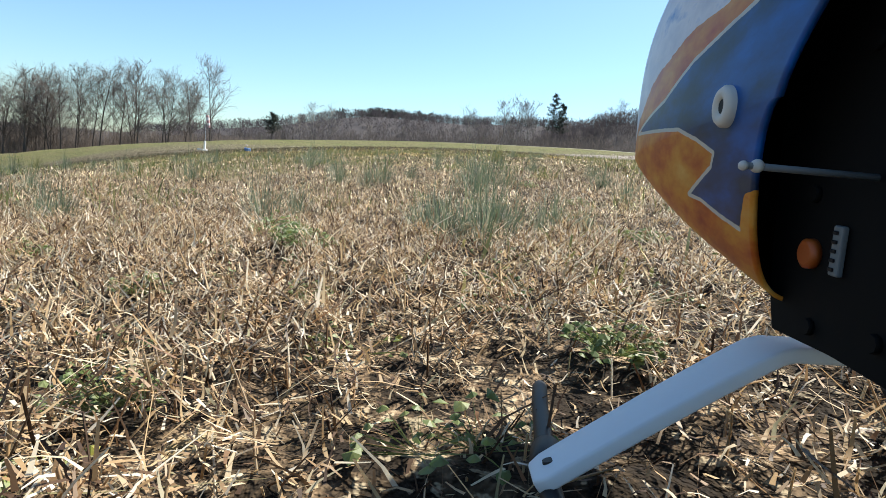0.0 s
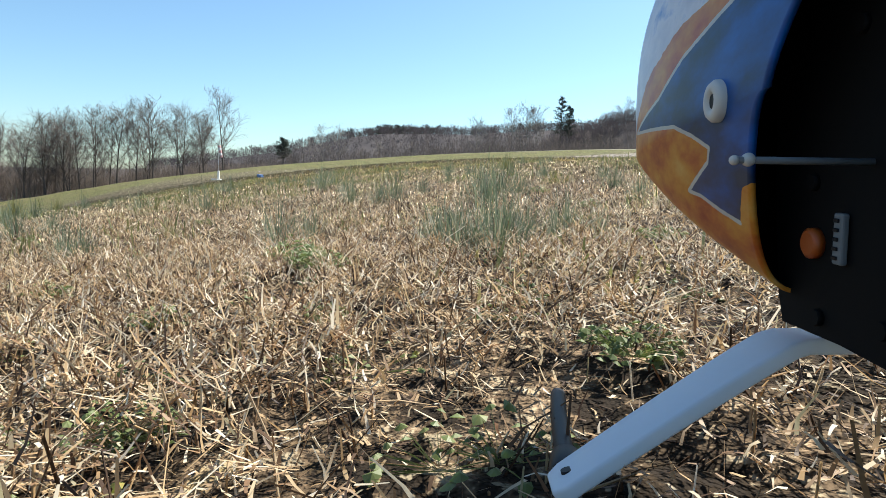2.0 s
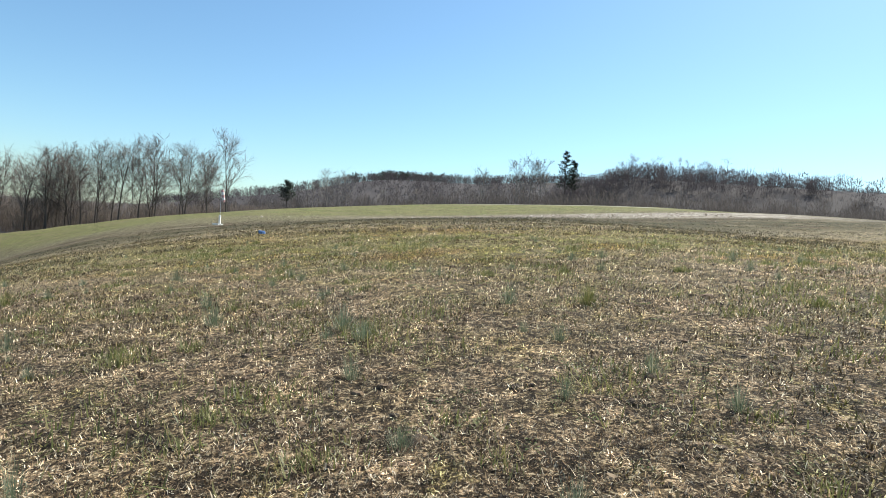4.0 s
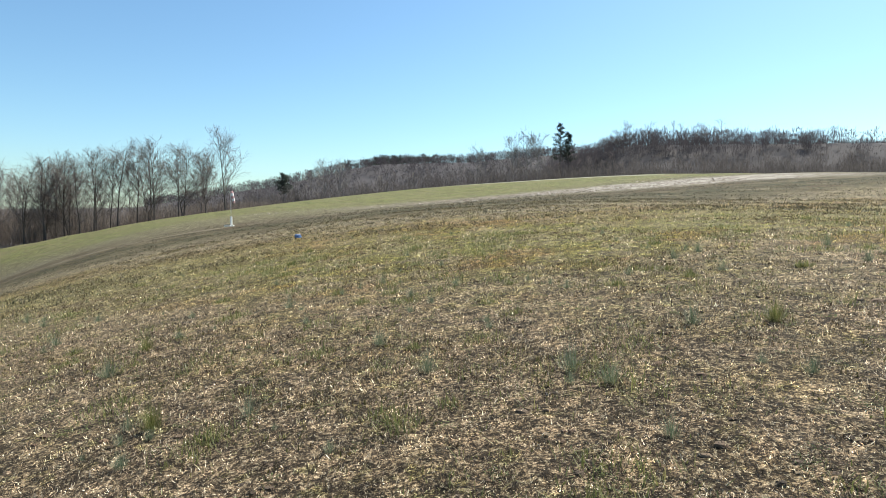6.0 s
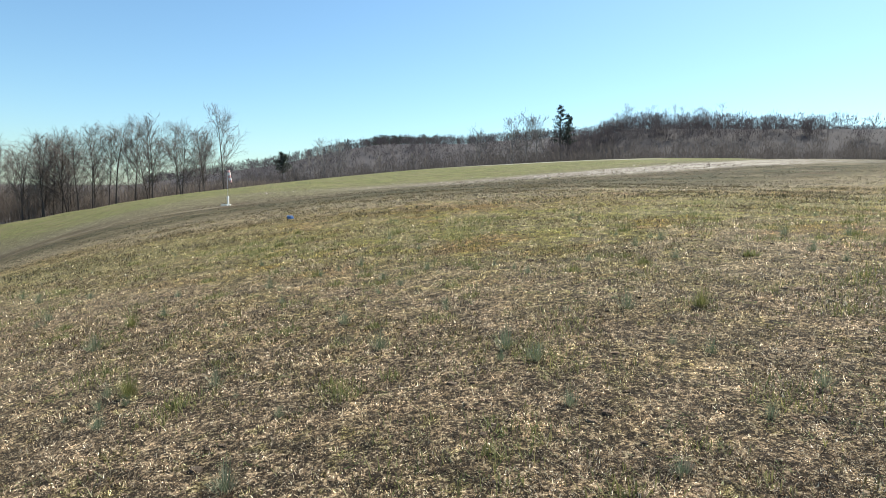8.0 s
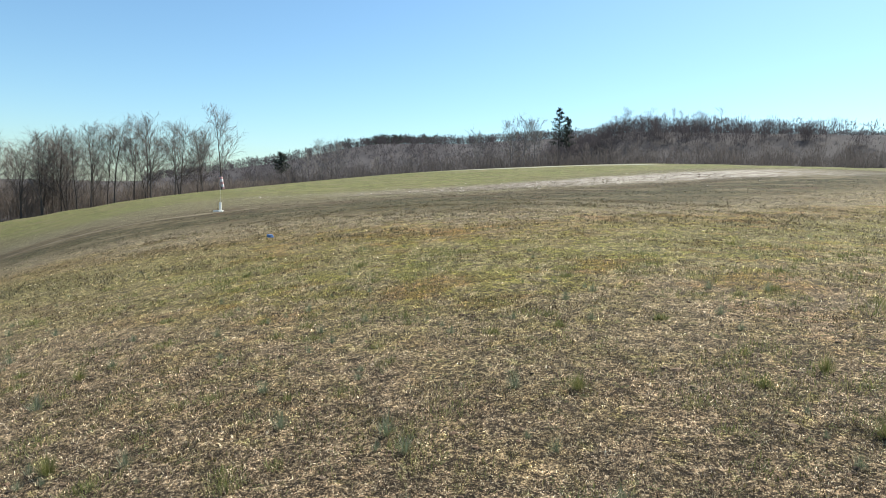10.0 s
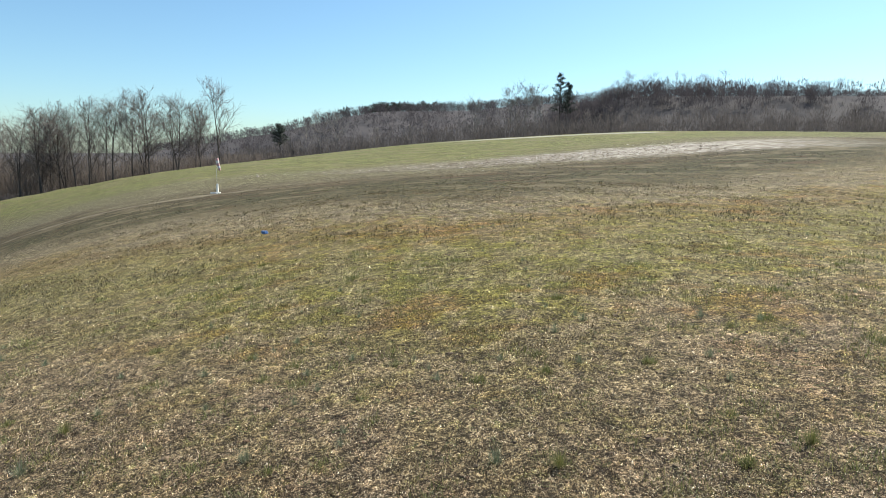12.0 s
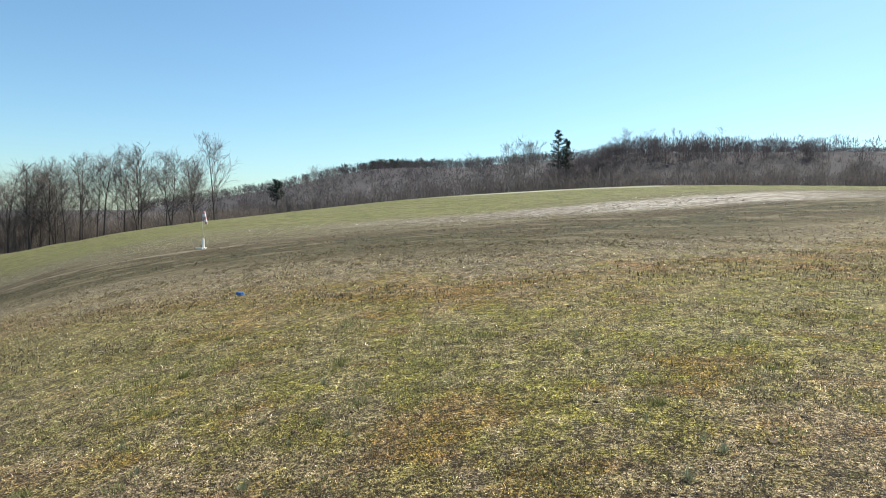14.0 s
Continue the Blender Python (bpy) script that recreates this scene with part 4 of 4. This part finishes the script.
    bits = [ribbons(x + rr * np.cos(a), y + rr * np.sin(a), land(x, y) + up * h * 0.85, h * rng.uniform(0.10, 0.26, n), width * rng.uniform(0.5, 1.4, n),
                    np.abs(rng.normal(lean, 0.40, n)), a + rng.normal(0, 0.7, n), np.zeros(n), rng, 2, 1)]
    if not stems:
        return bits[0]
    z0 = land(spots[:, 0], spots[:, 1]) - 0.4
    bits.append(ribbons(spots[:, 0], spots[:, 1], z0, heights * 0.9, np.full(k, width * 1.2), np.abs(rng.normal(0.03, 0.03, k)), rng.uniform(0, 6.283, k), np.zeros(k), rng, 2, 1))
    return join(bits)


def build_woods():
    rng = np.random.default_rng(41)
    # undergrowth under and behind the tree line
    n = 900
    x, y = rng.uniform(-195, -62, n), rng.uniform(176, 222, n)
    stuff("thicket", thicket(np.stack([x, y], 1), np.maximum(6.5 - land(x, y), 5.0) * rng.uniform(0.35, 0.85, n), 80, 0.10, rng), TWIG, "grey-brown leafless brush under the bare trees", "thicket")
    n = 1200
    x, y = rng.uniform(-85, 190, n), rng.uniform(186, 245, n)
    stuff("valley_woods", thicket(np.stack([x, y], 1), rng.uniform(3.5, 9, n), 60, 0.11, rng, True, 0.6), VALLEY_TWIG, "leafless grey-brown woods in the valley", "woods")
    n = 3300
    y = 240 + 262 * rng.random(n) ** 0.55
    x = rng.uniform(-0.55, 0.8, n) * y
    stuff("hill_woods", thicket(np.stack([x, y], 1), rng.uniform(4.5, 8, n), 38, 0.28, rng, False, 0.9), HAZED_TWIG, "leafless woods covering the far ridge", "woods")
    n = 500
    x, y = 40 + 130 * rng.random(n) ** 1.3, rng.uniform(252, 300, n)
    stuff("knoll_woods", thicket(np.stack([x, y], 1), rng.uniform(5, 8.5, n), 80, 0.11, rng, True, 0.6), HAZED_TWIG, "dark leafless woods on the near knoll", "woods")
    # evergreens along the ridge
    n = 170
    x = np.concatenate([rng.normal(-58, 18, n - 30), rng.uniform(-30, 90, 30)])
    y = rng.uniform(462, 500, n)
    stuff("ridge_evergreens", thicket(np.stack([x, y], 1), rng.uniform(5, 8.5, n), 80, 0.5, rng, False, 0.9), PINE, "dark evergreens along the ridge top", "woods")


def pine_tree(name, height, seed, label, wide=0.27, low=0.25, needles=PINE):
    rng = random.Random(seed)
    ob = empty(name, Matrix(), label, "tree")
    part("trunk", shade_mesh(tube([(0, 0, -0.5), (0.05, 0, height * 0.5), (0, 0.05, height)], [height * 0.016, height * 0.011, 0.04], 8)), BARK, ob)
    nr = np.random.default_rng(seed)
    bits = []
    for i in range(60):
        f = low + (1 - low) * i / 60
        a = rng.uniform(0, 6.283)
        reach = height * wide * (1.08 - f) ** 0.6 * rng.uniform(0.55, 1.1)
        n = 46
        t = nr.random(n) ** 0.7
        bx, by = math.cos(a) * reach * t, math.sin(a) * reach * t
        bz = height * f + reach * 0.18 * t + nr.normal(0, 0.15, n)
        bits.append(ribbons(bx + nr.normal(0, 0.25, n), by + nr.normal(0, 0.25, n), bz, nr.uniform(0.5, 1.0, n), nr.uniform(0.12, 0.26, n),
                            np.abs(nr.normal(1.1, 0.4, n)), nr.uniform(0, 6.283, n), nr.normal(0, 0.1, n), nr, 2, 1))
    part("crown", mesh_from("crown", *join(bits), [needles]), None, ob, "dark green needles in open layers")
    return ob


def shade_mesh(bm):
    me = bpy.data.meshes.new("part")
    bm.to_mesh(me)
    bm.free()
    return shade(me)


build_treeline()
build_woods()
for px, py, top, sd, wide, low in ((39.7, 260, 38.6, 5, 0.25, 0.35), (43.5, 262, 35.0, 6, 0.25, 0.35), (-71, 226, 15.4, 7, 0.40, 0.5)):
    pine_tree("pine_tree", top - float(land(px, py)), sd, "dark evergreen pine above the bare woods", wide, low, HAZY_PINE if wide > 0.3 else PINE).matrix_basis = on_land(px, py, sd * 40)


# ---- windsock on its stand ----
def build_windsock():
    x, y = -28.6, 67.5
    ob = empty("windsock", pose(x, y, float(land(x, y))), "limp red and white windsock on a white stand", "windsock")
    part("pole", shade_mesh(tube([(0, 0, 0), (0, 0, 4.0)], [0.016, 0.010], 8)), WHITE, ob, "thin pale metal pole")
    part("post", block((0.20, 0.20, 1.1), (0, 0, 0.55), 0.02), PAINT_WHITE, ob, "white post")
    part("foot", block((1.0, 0.26, 0.16), (-0.20, -0.22, 0.08), 0.02, 2, Matrix.Rotation(0.25, 3, 'Z')), PAINT_WHITE, ob, "white ground beam")
    part("foot", block((0.16, 1.2, 0.12), (0.02, 0.1, 0.07), 0.015), PAINT_WHITE, ob, "white ground beam")
    sock = [(0.10, 0.0, 3.98), (0.16, 0, 3.72), (0.20, 0, 3.42), (0.27, 0.02, 3.12), (0.33, 0.02, 2.85), (0.38, 0.02, 2.62)]
    rad = [0.17, 0.19, 0.175, 0.16, 0.145, 0.12]
    for i in range(5):
        part("band", shade_mesh(tube([sock[i], sock[i + 1]], [rad[i], rad[i + 1]], 14, False)), (PINK, CLOTH)[i % 2] if i else PINK, ob, ("faded red cloth band", "white cloth band")[i % 2])
    part("hoop", shade_mesh(tube([(0.10 + 0.17 * math.cos(a), 0.17 * math.sin(a), 3.98) for a in np.linspace(0, 6.283, 17)], [0.012] * 17, 6)), STEEL, ob)


def build_blue_bag():
    x, y = -10.6, 30.6
    bm = bmesh.new()
    bmesh.ops.create_icosphere(bm, subdivisions=4, radius=1.0)
    for v in bm.verts:
        k = 1 + 0.75 * noise.noise(v.co * 1.5 + Vector((3, 1, 2))) + 0.35 * noise.noise(v.co * 3.7)
        v.co = Vector((v.co.x * 0.15 * k, v.co.y * 0.07 * k, max(v.co.z * 0.16 * k, -0.07) + 0.07))
    ob = new("plastic_bag", shade_mesh(bm))
    ob.data.materials.append(BLUE)
    ob.matrix_basis = pose(x, y, float(land(x, y)) + 0.02, 0, 0, 30) @ Matrix.Scale(0.8, 4)
    tagged(ob, "small crumpled bright blue plastic bag lying on grass", "plastic bag")


def build_chips():
    """Pale stones and clods along the bare strip."""
    rng = np.random.default_rng(61)
    n = 3600
    x = np.where(rng.random(n) < 0.9, -14 + 48 * rng.random(n) ** 0.75, rng.uniform(-36, -12, n))
    half = 4.0 + 0.36 * np.clip(x + 22, 0, 20)
    y = 82.0 + 0.2 * np.maximum(-x, 0) + rng.normal(0, 0.55, n) * half
    s = rng.gamma(2.0, 0.022, n) + 0.02
    z = land(x, y)
    ico = [(0, 0, 1), (0.9, 0, 0.1), (0.2, 0.85, 0), (-0.8, 0.4, 0.1), (-0.6, -0.6, 0), (0.3, -0.85, 0.1)]
    V = np.array(ico)[None] * s[:, None, None] * rng.uniform(0.7, 1.3, (n, 6, 3)) * np.array([1.3, 1.3, 0.6])
    V = V + np.stack([x, y, z - 0.01], -1)[:, None]
    F = np.array([[0, 1, 2], [0, 2, 3], [0, 3, 4], [0, 4, 5], [0, 5, 1]])
    f = (np.arange(n)[:, None, None] * 6 + F[None]).reshape(-1, 3)
    stuff("stones", (V.reshape(-1, 3), f), CHIP, "pale stones and brown clods strewn along a bare strip", "stones")


build_windsock()
build_blue_bag()
build_chips()


# ---- model helicopter resting on the stubble ----
PANEL = [(.350, .0655), (.2833, .0697), (.2469, .078), (.2162, .081), (.1956, .0824), (.15, .10), (.02, .16), (.02, .03), (.2032, .0205), (.2106, .0085), (.2266, .0139),
         (.2428, .0207), (.2561, .0239), (.229, .0324), (.2256, .0373), (.2412, .0447), (.2601, .0520), (.290, .0568)]
HELI_X = 0.1542      # the machine's middle line, right of the eye at take-off
FORE_EDGE = PANEL[9:] + PANEL[:6]
HELI_BASE = Vector((HELI_X, 0.23, -0.103))


def canopy_paint():
    """Airbrushed shell: blue panel with pale edge, orange flames, silver-white crown."""
    m = Mat("canopy_paint", 0.40, spec=0.22)
    m.set("Coat Weight", 0.05)
    m.set("Coat Roughness", 0.2)
    sd = m.nt.nodes.new("ShaderNodeAttribute")
    sd.attribute_name = "panel"
    up = m.nt.nodes.new("ShaderNodeAttribute")
    up.attribute_name = "crown"
    co = m.nt.nodes.new("ShaderNodeTexCoord").outputs["Object"]
    streak = m.noise(55.0, 4.0, 0.6, vec=co, stretch=(1.0, 0.45, 1.0))
    fine = m.noise(260.0, 4.0, 0.6, vec=co)
    flame = m.ramp(streak, [(0.30, (0.30, 0.030, 0.012)), (0.43, (0.46, 0.115, 0.016)), (0.56, (0.58, 0.235, 0.030)), (0.72, (0.64, 0.37, 0.10))])
    blue = m.ramp(m.math("ADD", streak, m.math("MULTIPLY", sd.outputs["Fac"], 6.0)), [(0.22, (0.004, 0.095, 0.40)), (0.42, (0.008, 0.050, 0.18)), (0.56, (0.012, 0.030, 0.075)), (0.72, (0.034, 0.050, 0.074))])
    silver = m.ramp(streak, [(0.35, (0.50, 0.52, 0.62)), (0.6, (0.68, 0.68, 0.74)), (0.75, (0.10, 0.25, 0.55))])
    s = m.math("ADD", sd.outputs["Fac"], m.math("MULTIPLY", m.math("SUBTRACT", fine, 0.5), 0.0012))
    c = m.math("ADD", up.outputs["Fac"], m.math("MULTIPLY", m.math("SUBTRACT", streak, 0.5), 0.012))
    col = m.mix(m.math("GREATER_THAN", c, 0.0), flame, silver)
    col = m.mix(m.math("LESS_THAN", s, 0.0), col, blue)
    # thin silver pinstripe along the panel's fore edge
    flat = m.nt.nodes.new("ShaderNodeVectorMath")
    flat.operation = "MULTIPLY_ADD"
    m.link(co, flat.inputs[0])
    flat.inputs[1].default_value, flat.inputs[2].default_value = (0, 1, 1), (0, *HELI_BASE[1:])
    gap = None
    for a, b in zip(FORE_EDGE, FORE_EDGE[1:]):
        ab = Vector((0, b[0] - a[0], b[1] - a[1]))
        rel = m.nt.nodes.new("ShaderNodeVectorMath")
        rel.operation = "SUBTRACT"
        m.link(flat.outputs[0], rel.inputs[0])
        rel.inputs[1].default_value = (0, *a)
        dot = m.nt.nodes.new("ShaderNodeVectorMath")
        dot.operation = "DOT_PRODUCT"
        m.link(rel.outputs[0], dot.inputs[0])
        dot.inputs[1].default_value = ab / ab.length_squared
        t = m.math("MULTIPLY", dot.outputs["Value"], 1.0, clamp=True)
        foot = m.nt.nodes.new("ShaderNodeVectorMath")
        foot.operation = "SCALE"
        foot.inputs[0].default_value = ab
        m.link(t, foot.inputs["Scale"])
        away = m.nt.nodes.new("ShaderNodeVectorMath")
        away.operation = "DISTANCE"
        m.link(rel.outputs[0], away.inputs[0])
        m.link(foot.outputs[0], away.inputs[1])
        gap = away.outputs["Value"] if gap is None else m.math("MINIMUM", gap, away.outputs["Value"])
    edge = m.math("LESS_THAN", m.math("ADD", gap, m.math("MULTIPLY", m.math("SUBTRACT", fine, 0.5), 0.0008)), 0.00085)
    col = m.mix(edge, col, (0.52, 0.51, 0.47))
    m.color(m.mix(m.math("MULTIPLY", fine, 0.35), col, m.mix(1.0, col, (0.6, 0.6, 0.62), "MULTIPLY")))
    return m.m


def polygon_distance(p, poly):
    """Signed distance in the plane, negative inside."""
    best, inside = np.full(len(p), 1e9), np.zeros(len(p), bool)
    for a, b in zip(poly, poly[1:] + poly[:1]):
        a, b = np.array(a), np.array(b)
        ab = b - a
        t = np.clip(((p - a) @ ab) / (ab @ ab), 0, 1)
        best = np.minimum(best, np.linalg.norm(p - a - t[:, None] * ab, axis=1))
        cross = (a[1] > p[:, 1]) != (b[1] > p[:, 1])
        with np.errstate(divide="ignore", invalid="ignore"):
            xs = a[0] + (p[:, 1] - a[1]) / (b[1] - a[1] if b[1] != a[1] else 1e-9) * ab[0]
        inside ^= cross & (p[:, 0] < xs)
    return np.where(inside, -best, best)


def canopy_mesh():
    """The shell: a blunt nose that widens fast, a chin that drops to the rear and a swept rear rim."""
    ns, nf = 130, 200
    s = np.linspace(0, 1, ns + 1)[:, None]
    a = np.linspace(0, 2 * np.pi, nf, endpoint=False)
    ca, sa = np.cos(a), np.sin(a)
    up, dn = np.maximum(sa, 0), np.maximum(-sa, 0)
    rear = 0.1784 - 0.1436 * up ** 1.2 - 0.0857 * up ** 3 + 0.0286 * dn
    d = 0.4288 + (rear[None] - 0.4288) * s ** 1.6
    q = (0.4288 - d) / 0.20
    full = np.where(q < 0.9, np.sqrt(np.maximum(0, 1 - (1 - np.minimum(q / 0.9, 1)) ** 2)), 1.0)
    x = HELI_X + 0.0558 * full ** 0.9 * np.sign(ca) * np.abs(ca) ** 0.22
    top = 0.0927 * full ** 0.8 + 0.0054 * np.maximum(q - 0.5, 0)
    low = 0.0589 * np.minimum(q, 1.2) * full
    z = 0.0568 - 0.0076 * q + np.where(sa > 0, top * np.abs(sa) ** 0.9, -low * np.abs(sa) ** 2.0)
    V = np.stack([x, d, z], -1).reshape(-1, 3)
    i, k = np.meshgrid(np.arange(ns), np.arange(nf), indexing="ij")
    kn = (k + 1) % nf
    return V, np.stack([i * nf + k, i * nf + kn, (i + 1) * nf + kn, (i + 1) * nf + k], -1).reshape(-1, 4)


def build_helicopter():
    rest = look((0.2541, 0.0174, 0.1755), (0.2993, 2.0068, -0.0254), 3.82) @ Matrix(((1, 0, 0, 0), (0, 0, 1, 0), (0, -1, 0, 0), (0, 0, 0, 1)))
    base = HELI_BASE
    heli = empty("model_helicopter", rest @ Matrix.Translation(base), "model helicopter with painted blue and orange canopy standing on the stubble", "model helicopter")

    def put(name, bm, mat, label="", parent=None, smooth_it=False):
        if isinstance(bm, bmesh.types.BMesh):
            me = bpy.data.meshes.new(name)
            bmesh.ops.translate(bm, vec=-base, verts=bm.verts)
            bm.to_mesh(me)
            bm.free()
            if smooth_it:
                shade(me)
        else:
            me = bm
        ob = part(name, me, mat, heli, label)
        if parent is not None:
            ob.parent = parent
        return ob

    v, f = canopy_mesh()
    side = np.stack([v[:, 1], v[:, 2]], -1)
    me = mesh_from("canopy", v - np.array(base), f, [canopy_paint(), CARBON], True)
    at = me.attributes.new("panel", "FLOAT", "POINT")
    at.data.foreach_set("value", polygon_distance(side, PANEL).astype(np.float32))
    line = np.interp(v[:, 1], [0.05, 0.12, 0.18, 0.2182, 0.2485, 0.311, 0.345, 0.40], [0.155, 0.122, 0.100, 0.0914, 0.0922, 0.084, 0.073, 0.055])
    at = me.attributes.new("crown", "FLOAT", "POINT")
    at.data.foreach_set("value", (v[:, 2] - line).astype(np.float32))
    canopy = put("canopy", me, None, "airbrushed fibreglass shell, blue panel with orange flames")
    # inner face given black carbon to stand in for the shade inside the shell
    sol = canopy.modifiers.new("thickness", "SOLIDIFY")
    sol.thickness, sol.offset, sol.material_offset = 0.0016, -1, 1
    # grommet ring through the shell
    gx, gd, gz = HELI_X - 0.0560, 0.2123, 0.0515
    bm = bmesh.new()
    prof = [(0.0024, -0.0012), (0.0024, 0.0016), (0.0038, 0.0030), (0.0062, 0.0028), (0.0074, 0.0014), (0.0074, -0.0012)]
    n = 28
    rings = [[bm.verts.new((gx - h, gd + r * math.cos(6.28319 * k / n), gz + r * math.sin(6.28319 * k / n))) for k in range(n)] for r, h in prof]
    for r0, r1 in zip(rings, rings[1:]):
        for k in range(n):
            bm.faces.new((r0[k], r0[(k + 1) % n], r1[(k + 1) % n], r1[k]))
    bmesh.ops.recalc_face_normals(bm, faces=bm.faces)
    g = put("grommet", bm, RUBBER, "pale rubber mounting ring", canopy, True)
    put("pin", tube([(gx - 0.002, gd, gz), (gx + 0.01, gd, gz)], [0.0026, 0.0026], 14), BLACK, "dark mounting pin", canopy)
    # side frames and the dark inside between them
    for sx in (-1, 1):
        bm = bmesh.new()
        out = [(-0.06, -0.036), (0.155, -0.033), (0.180, -0.029), (0.2125, -0.026), (0.2145, -0.016), (0.2150, 0.010), (0.212, 0.050), (0.200, 0.085), (0.150, 0.115), (-0.06, 0.135)]
        a = [bm.verts.new((HELI_X + sx * 0.036, d, z)) for d, z in out]
        b = [bm.verts.new((HELI_X + sx * 0.033, d, z)) for d, z in out]
        bm.faces.new(a)
        bm.faces.new(list(reversed(b)))
        for i in range(len(out)):
            j = (i + 1) % len(out)
            bm.faces.new((a[i], b[i], b[j], a[j]))
        bmesh.ops.recalc_face_normals(bm, faces=bm.faces)
        plate = put("side_frame", bm, CARBON, "black carbon side plate")
        for d, z in ((0.19, -0.022), (0.16, -0.022), (0.12, -0.022), (0.19, 0.02), (0.165, 0.06)):
            put("bolt", tube([(HELI_X + sx * 0.036, d, z), (HELI_X + sx * 0.0378, d, z)], [0.0028, 0.0026], 8), CARBON, "", plate)
    # plain black block added to fill the shaded space between the plates
    put("motor_tray", block((0.062, 0.24, 0.10), (HELI_X, 0.07, 0.035), 0.004), CARBON, "plain black block filling the space between side plates")
    put("battery", block((0.05, 0.07, 0.032), (HELI_X, 0.245, 0.02), 0.004), BLACK, "black battery pack")
    # canopy post with two bright collars
    post = put("canopy_post", tube([(0.0825, 0.165, 0.0247), (0.1182, 0.163, 0.0225)], [0.0010, 0.0010], 10), GREY, "slim grey metal post")
    for q, size in ((0.0831, 0.0014), (0.0868, 0.0019)):
        bm = bmesh.new()
        bmesh.ops.create_uvsphere(bm, u_segments=14, v_segments=10, radius=size)
        bmesh.ops.translate(bm, vec=(q, 0.165, 0.0246), verts=bm.verts)
        put("collar", bm, RUBBER, "pale round collar", post, True)
    # orange knob and ribbed pale connector on the side plate
    px = HELI_X - 0.036
    put("knob", tube([(px, 0.1906, 0.0011), (px - 0.0022, 0.1906, 0.0011), (px - 0.0030, 0.1906, 0.0011)], [0.0049, 0.0048, 0.0036], 22), ORANGE, "orange round knob")
    tilt = Matrix.Rotation(radians(8), 3, "X")
    # the connector's shade is put into its colour: a pale part in dark grey
    rack = put("connector", block((0.002, 0.0046, 0.0150), (px - 0.0012, 0.1762, 0.0022), 0.0006, 2, tilt), GREY, "pale ribbed connector")
    for i in range(5):
        put("rib", block((0.0008, 0.0022, 0.0011), (px - 0.0024, 0.1767 - (i - 2) * 0.0004, 0.0022 + (i - 2) * 0.0027), 0.0002, 1, tilt), BLACK, "", rack)
    # landing gear: one bowed strut and two skids
    path = []
    for t in np.linspace(-1, 1, 49):
        ax = abs(t) * 0.1150
        drop = 0.0 if ax < 0.026 else 0.0565 * ((ax - 0.026) / 0.089) ** 1.06
        path.append((HELI_X + math.copysign(ax, t), -0.0365 - drop * (1 if t < 0 else 0.8), 0.0030, 0.0145 - 0.002 * max(0, (ax - 0.03) / 0.085)))
    bm = bmesh.new()
    prev = None
    for i, (x, z, hh, ww) in enumerate(path):
        x0, z0 = path[max(i - 1, 0)][:2]
        x1, z1 = path[min(i + 1, len(path) - 1)][:2]
        tx, tz = (x1 - x0), (z1 - z0)
        L = math.hypot(tx, tz)
        nx, nz = -tz / L, tx / L
        if i in (0, len(path) - 1):
            ww *= 0.72
        ring = [bm.verts.new((x + nx * hh * a, 0.232 + ww * b, z + nz * hh * a)) for a, b in ((1, -1), (1, 1), (-1, 1), (-1, -1))]
        if prev:
            for k in range(4):
                bm.faces.new((prev[k], prev[(k + 1) % 4], ring[(k + 1) % 4], ring[k]))
        else:
            bm.faces.new(ring)
        prev = ring
    bm.faces.new(list(reversed(prev)))
    bmesh.ops.recalc_face_normals(bm, faces=bm.faces)
    bmesh.ops.bevel(bm, geom=[e for e in bm.edges if e.is_manifold and e.calc_face_angle(0) > 0.9], offset=0.0014, segments=3, profile=0.5, affect="EDGES")
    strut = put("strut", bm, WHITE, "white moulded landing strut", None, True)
    for sx in (-1, 1):
        fx = HELI_X + sx * 0.1085
        zz = -0.0975 if sx < 0 else -0.0855
        put("bolt", tube([(fx + sx * 0.0, 0.232, zz + 0.0095), (fx + sx * 0.0008, 0.232, zz + 0.0125)], [0.0028, 0.0026], 12), BLACK, "dark bolt head", strut)
        right = [(fx + 0.004, 0.10, zz + 0.001), (fx, 0.23, zz + 0.0015), (fx + 0.002, 0.30, zz - 0.002), (0.2655, 0.340, -0.0890), (0.2662, 0.357, -0.0800), (0.2665, 0.371, -0.0710)]
        tip = right if sx > 0 else [(fx + sx * 0.004, 0.10, zz + 0.001), (fx, 0.23, zz + 0.0015), (fx - sx * 0.009, 0.33, zz + 0.0055), (fx - sx * 0.0135, 0.366, zz + 0.0070), (fx - sx * 0.0138, 0.370, zz + 0.0072), (fx - sx * 0.014, 0.3725, zz + 0.0073)]
        skid = put("skid", tube(tip, [0.0047, 0.0047, 0.0046, 0.0046, 0.0036 if sx < 0 else 0.0045, 0.0015], 14), BLACK, "black round skid tube", None)
        put("clamp", tube([(fx - sx * 0.001, 0.246, zz + 0.002), (fx - sx * 0.0015, 0.250, zz + 0.002), (fx - sx * 0.004, 0.268, zz + 0.003), (fx - sx * 0.0045, 0.272, zz + 0.0032)], [0.0060, 0.0078, 0.0074, 0.0052], 16), BLACK, "black rubber clamp", skid)


build_helicopter()
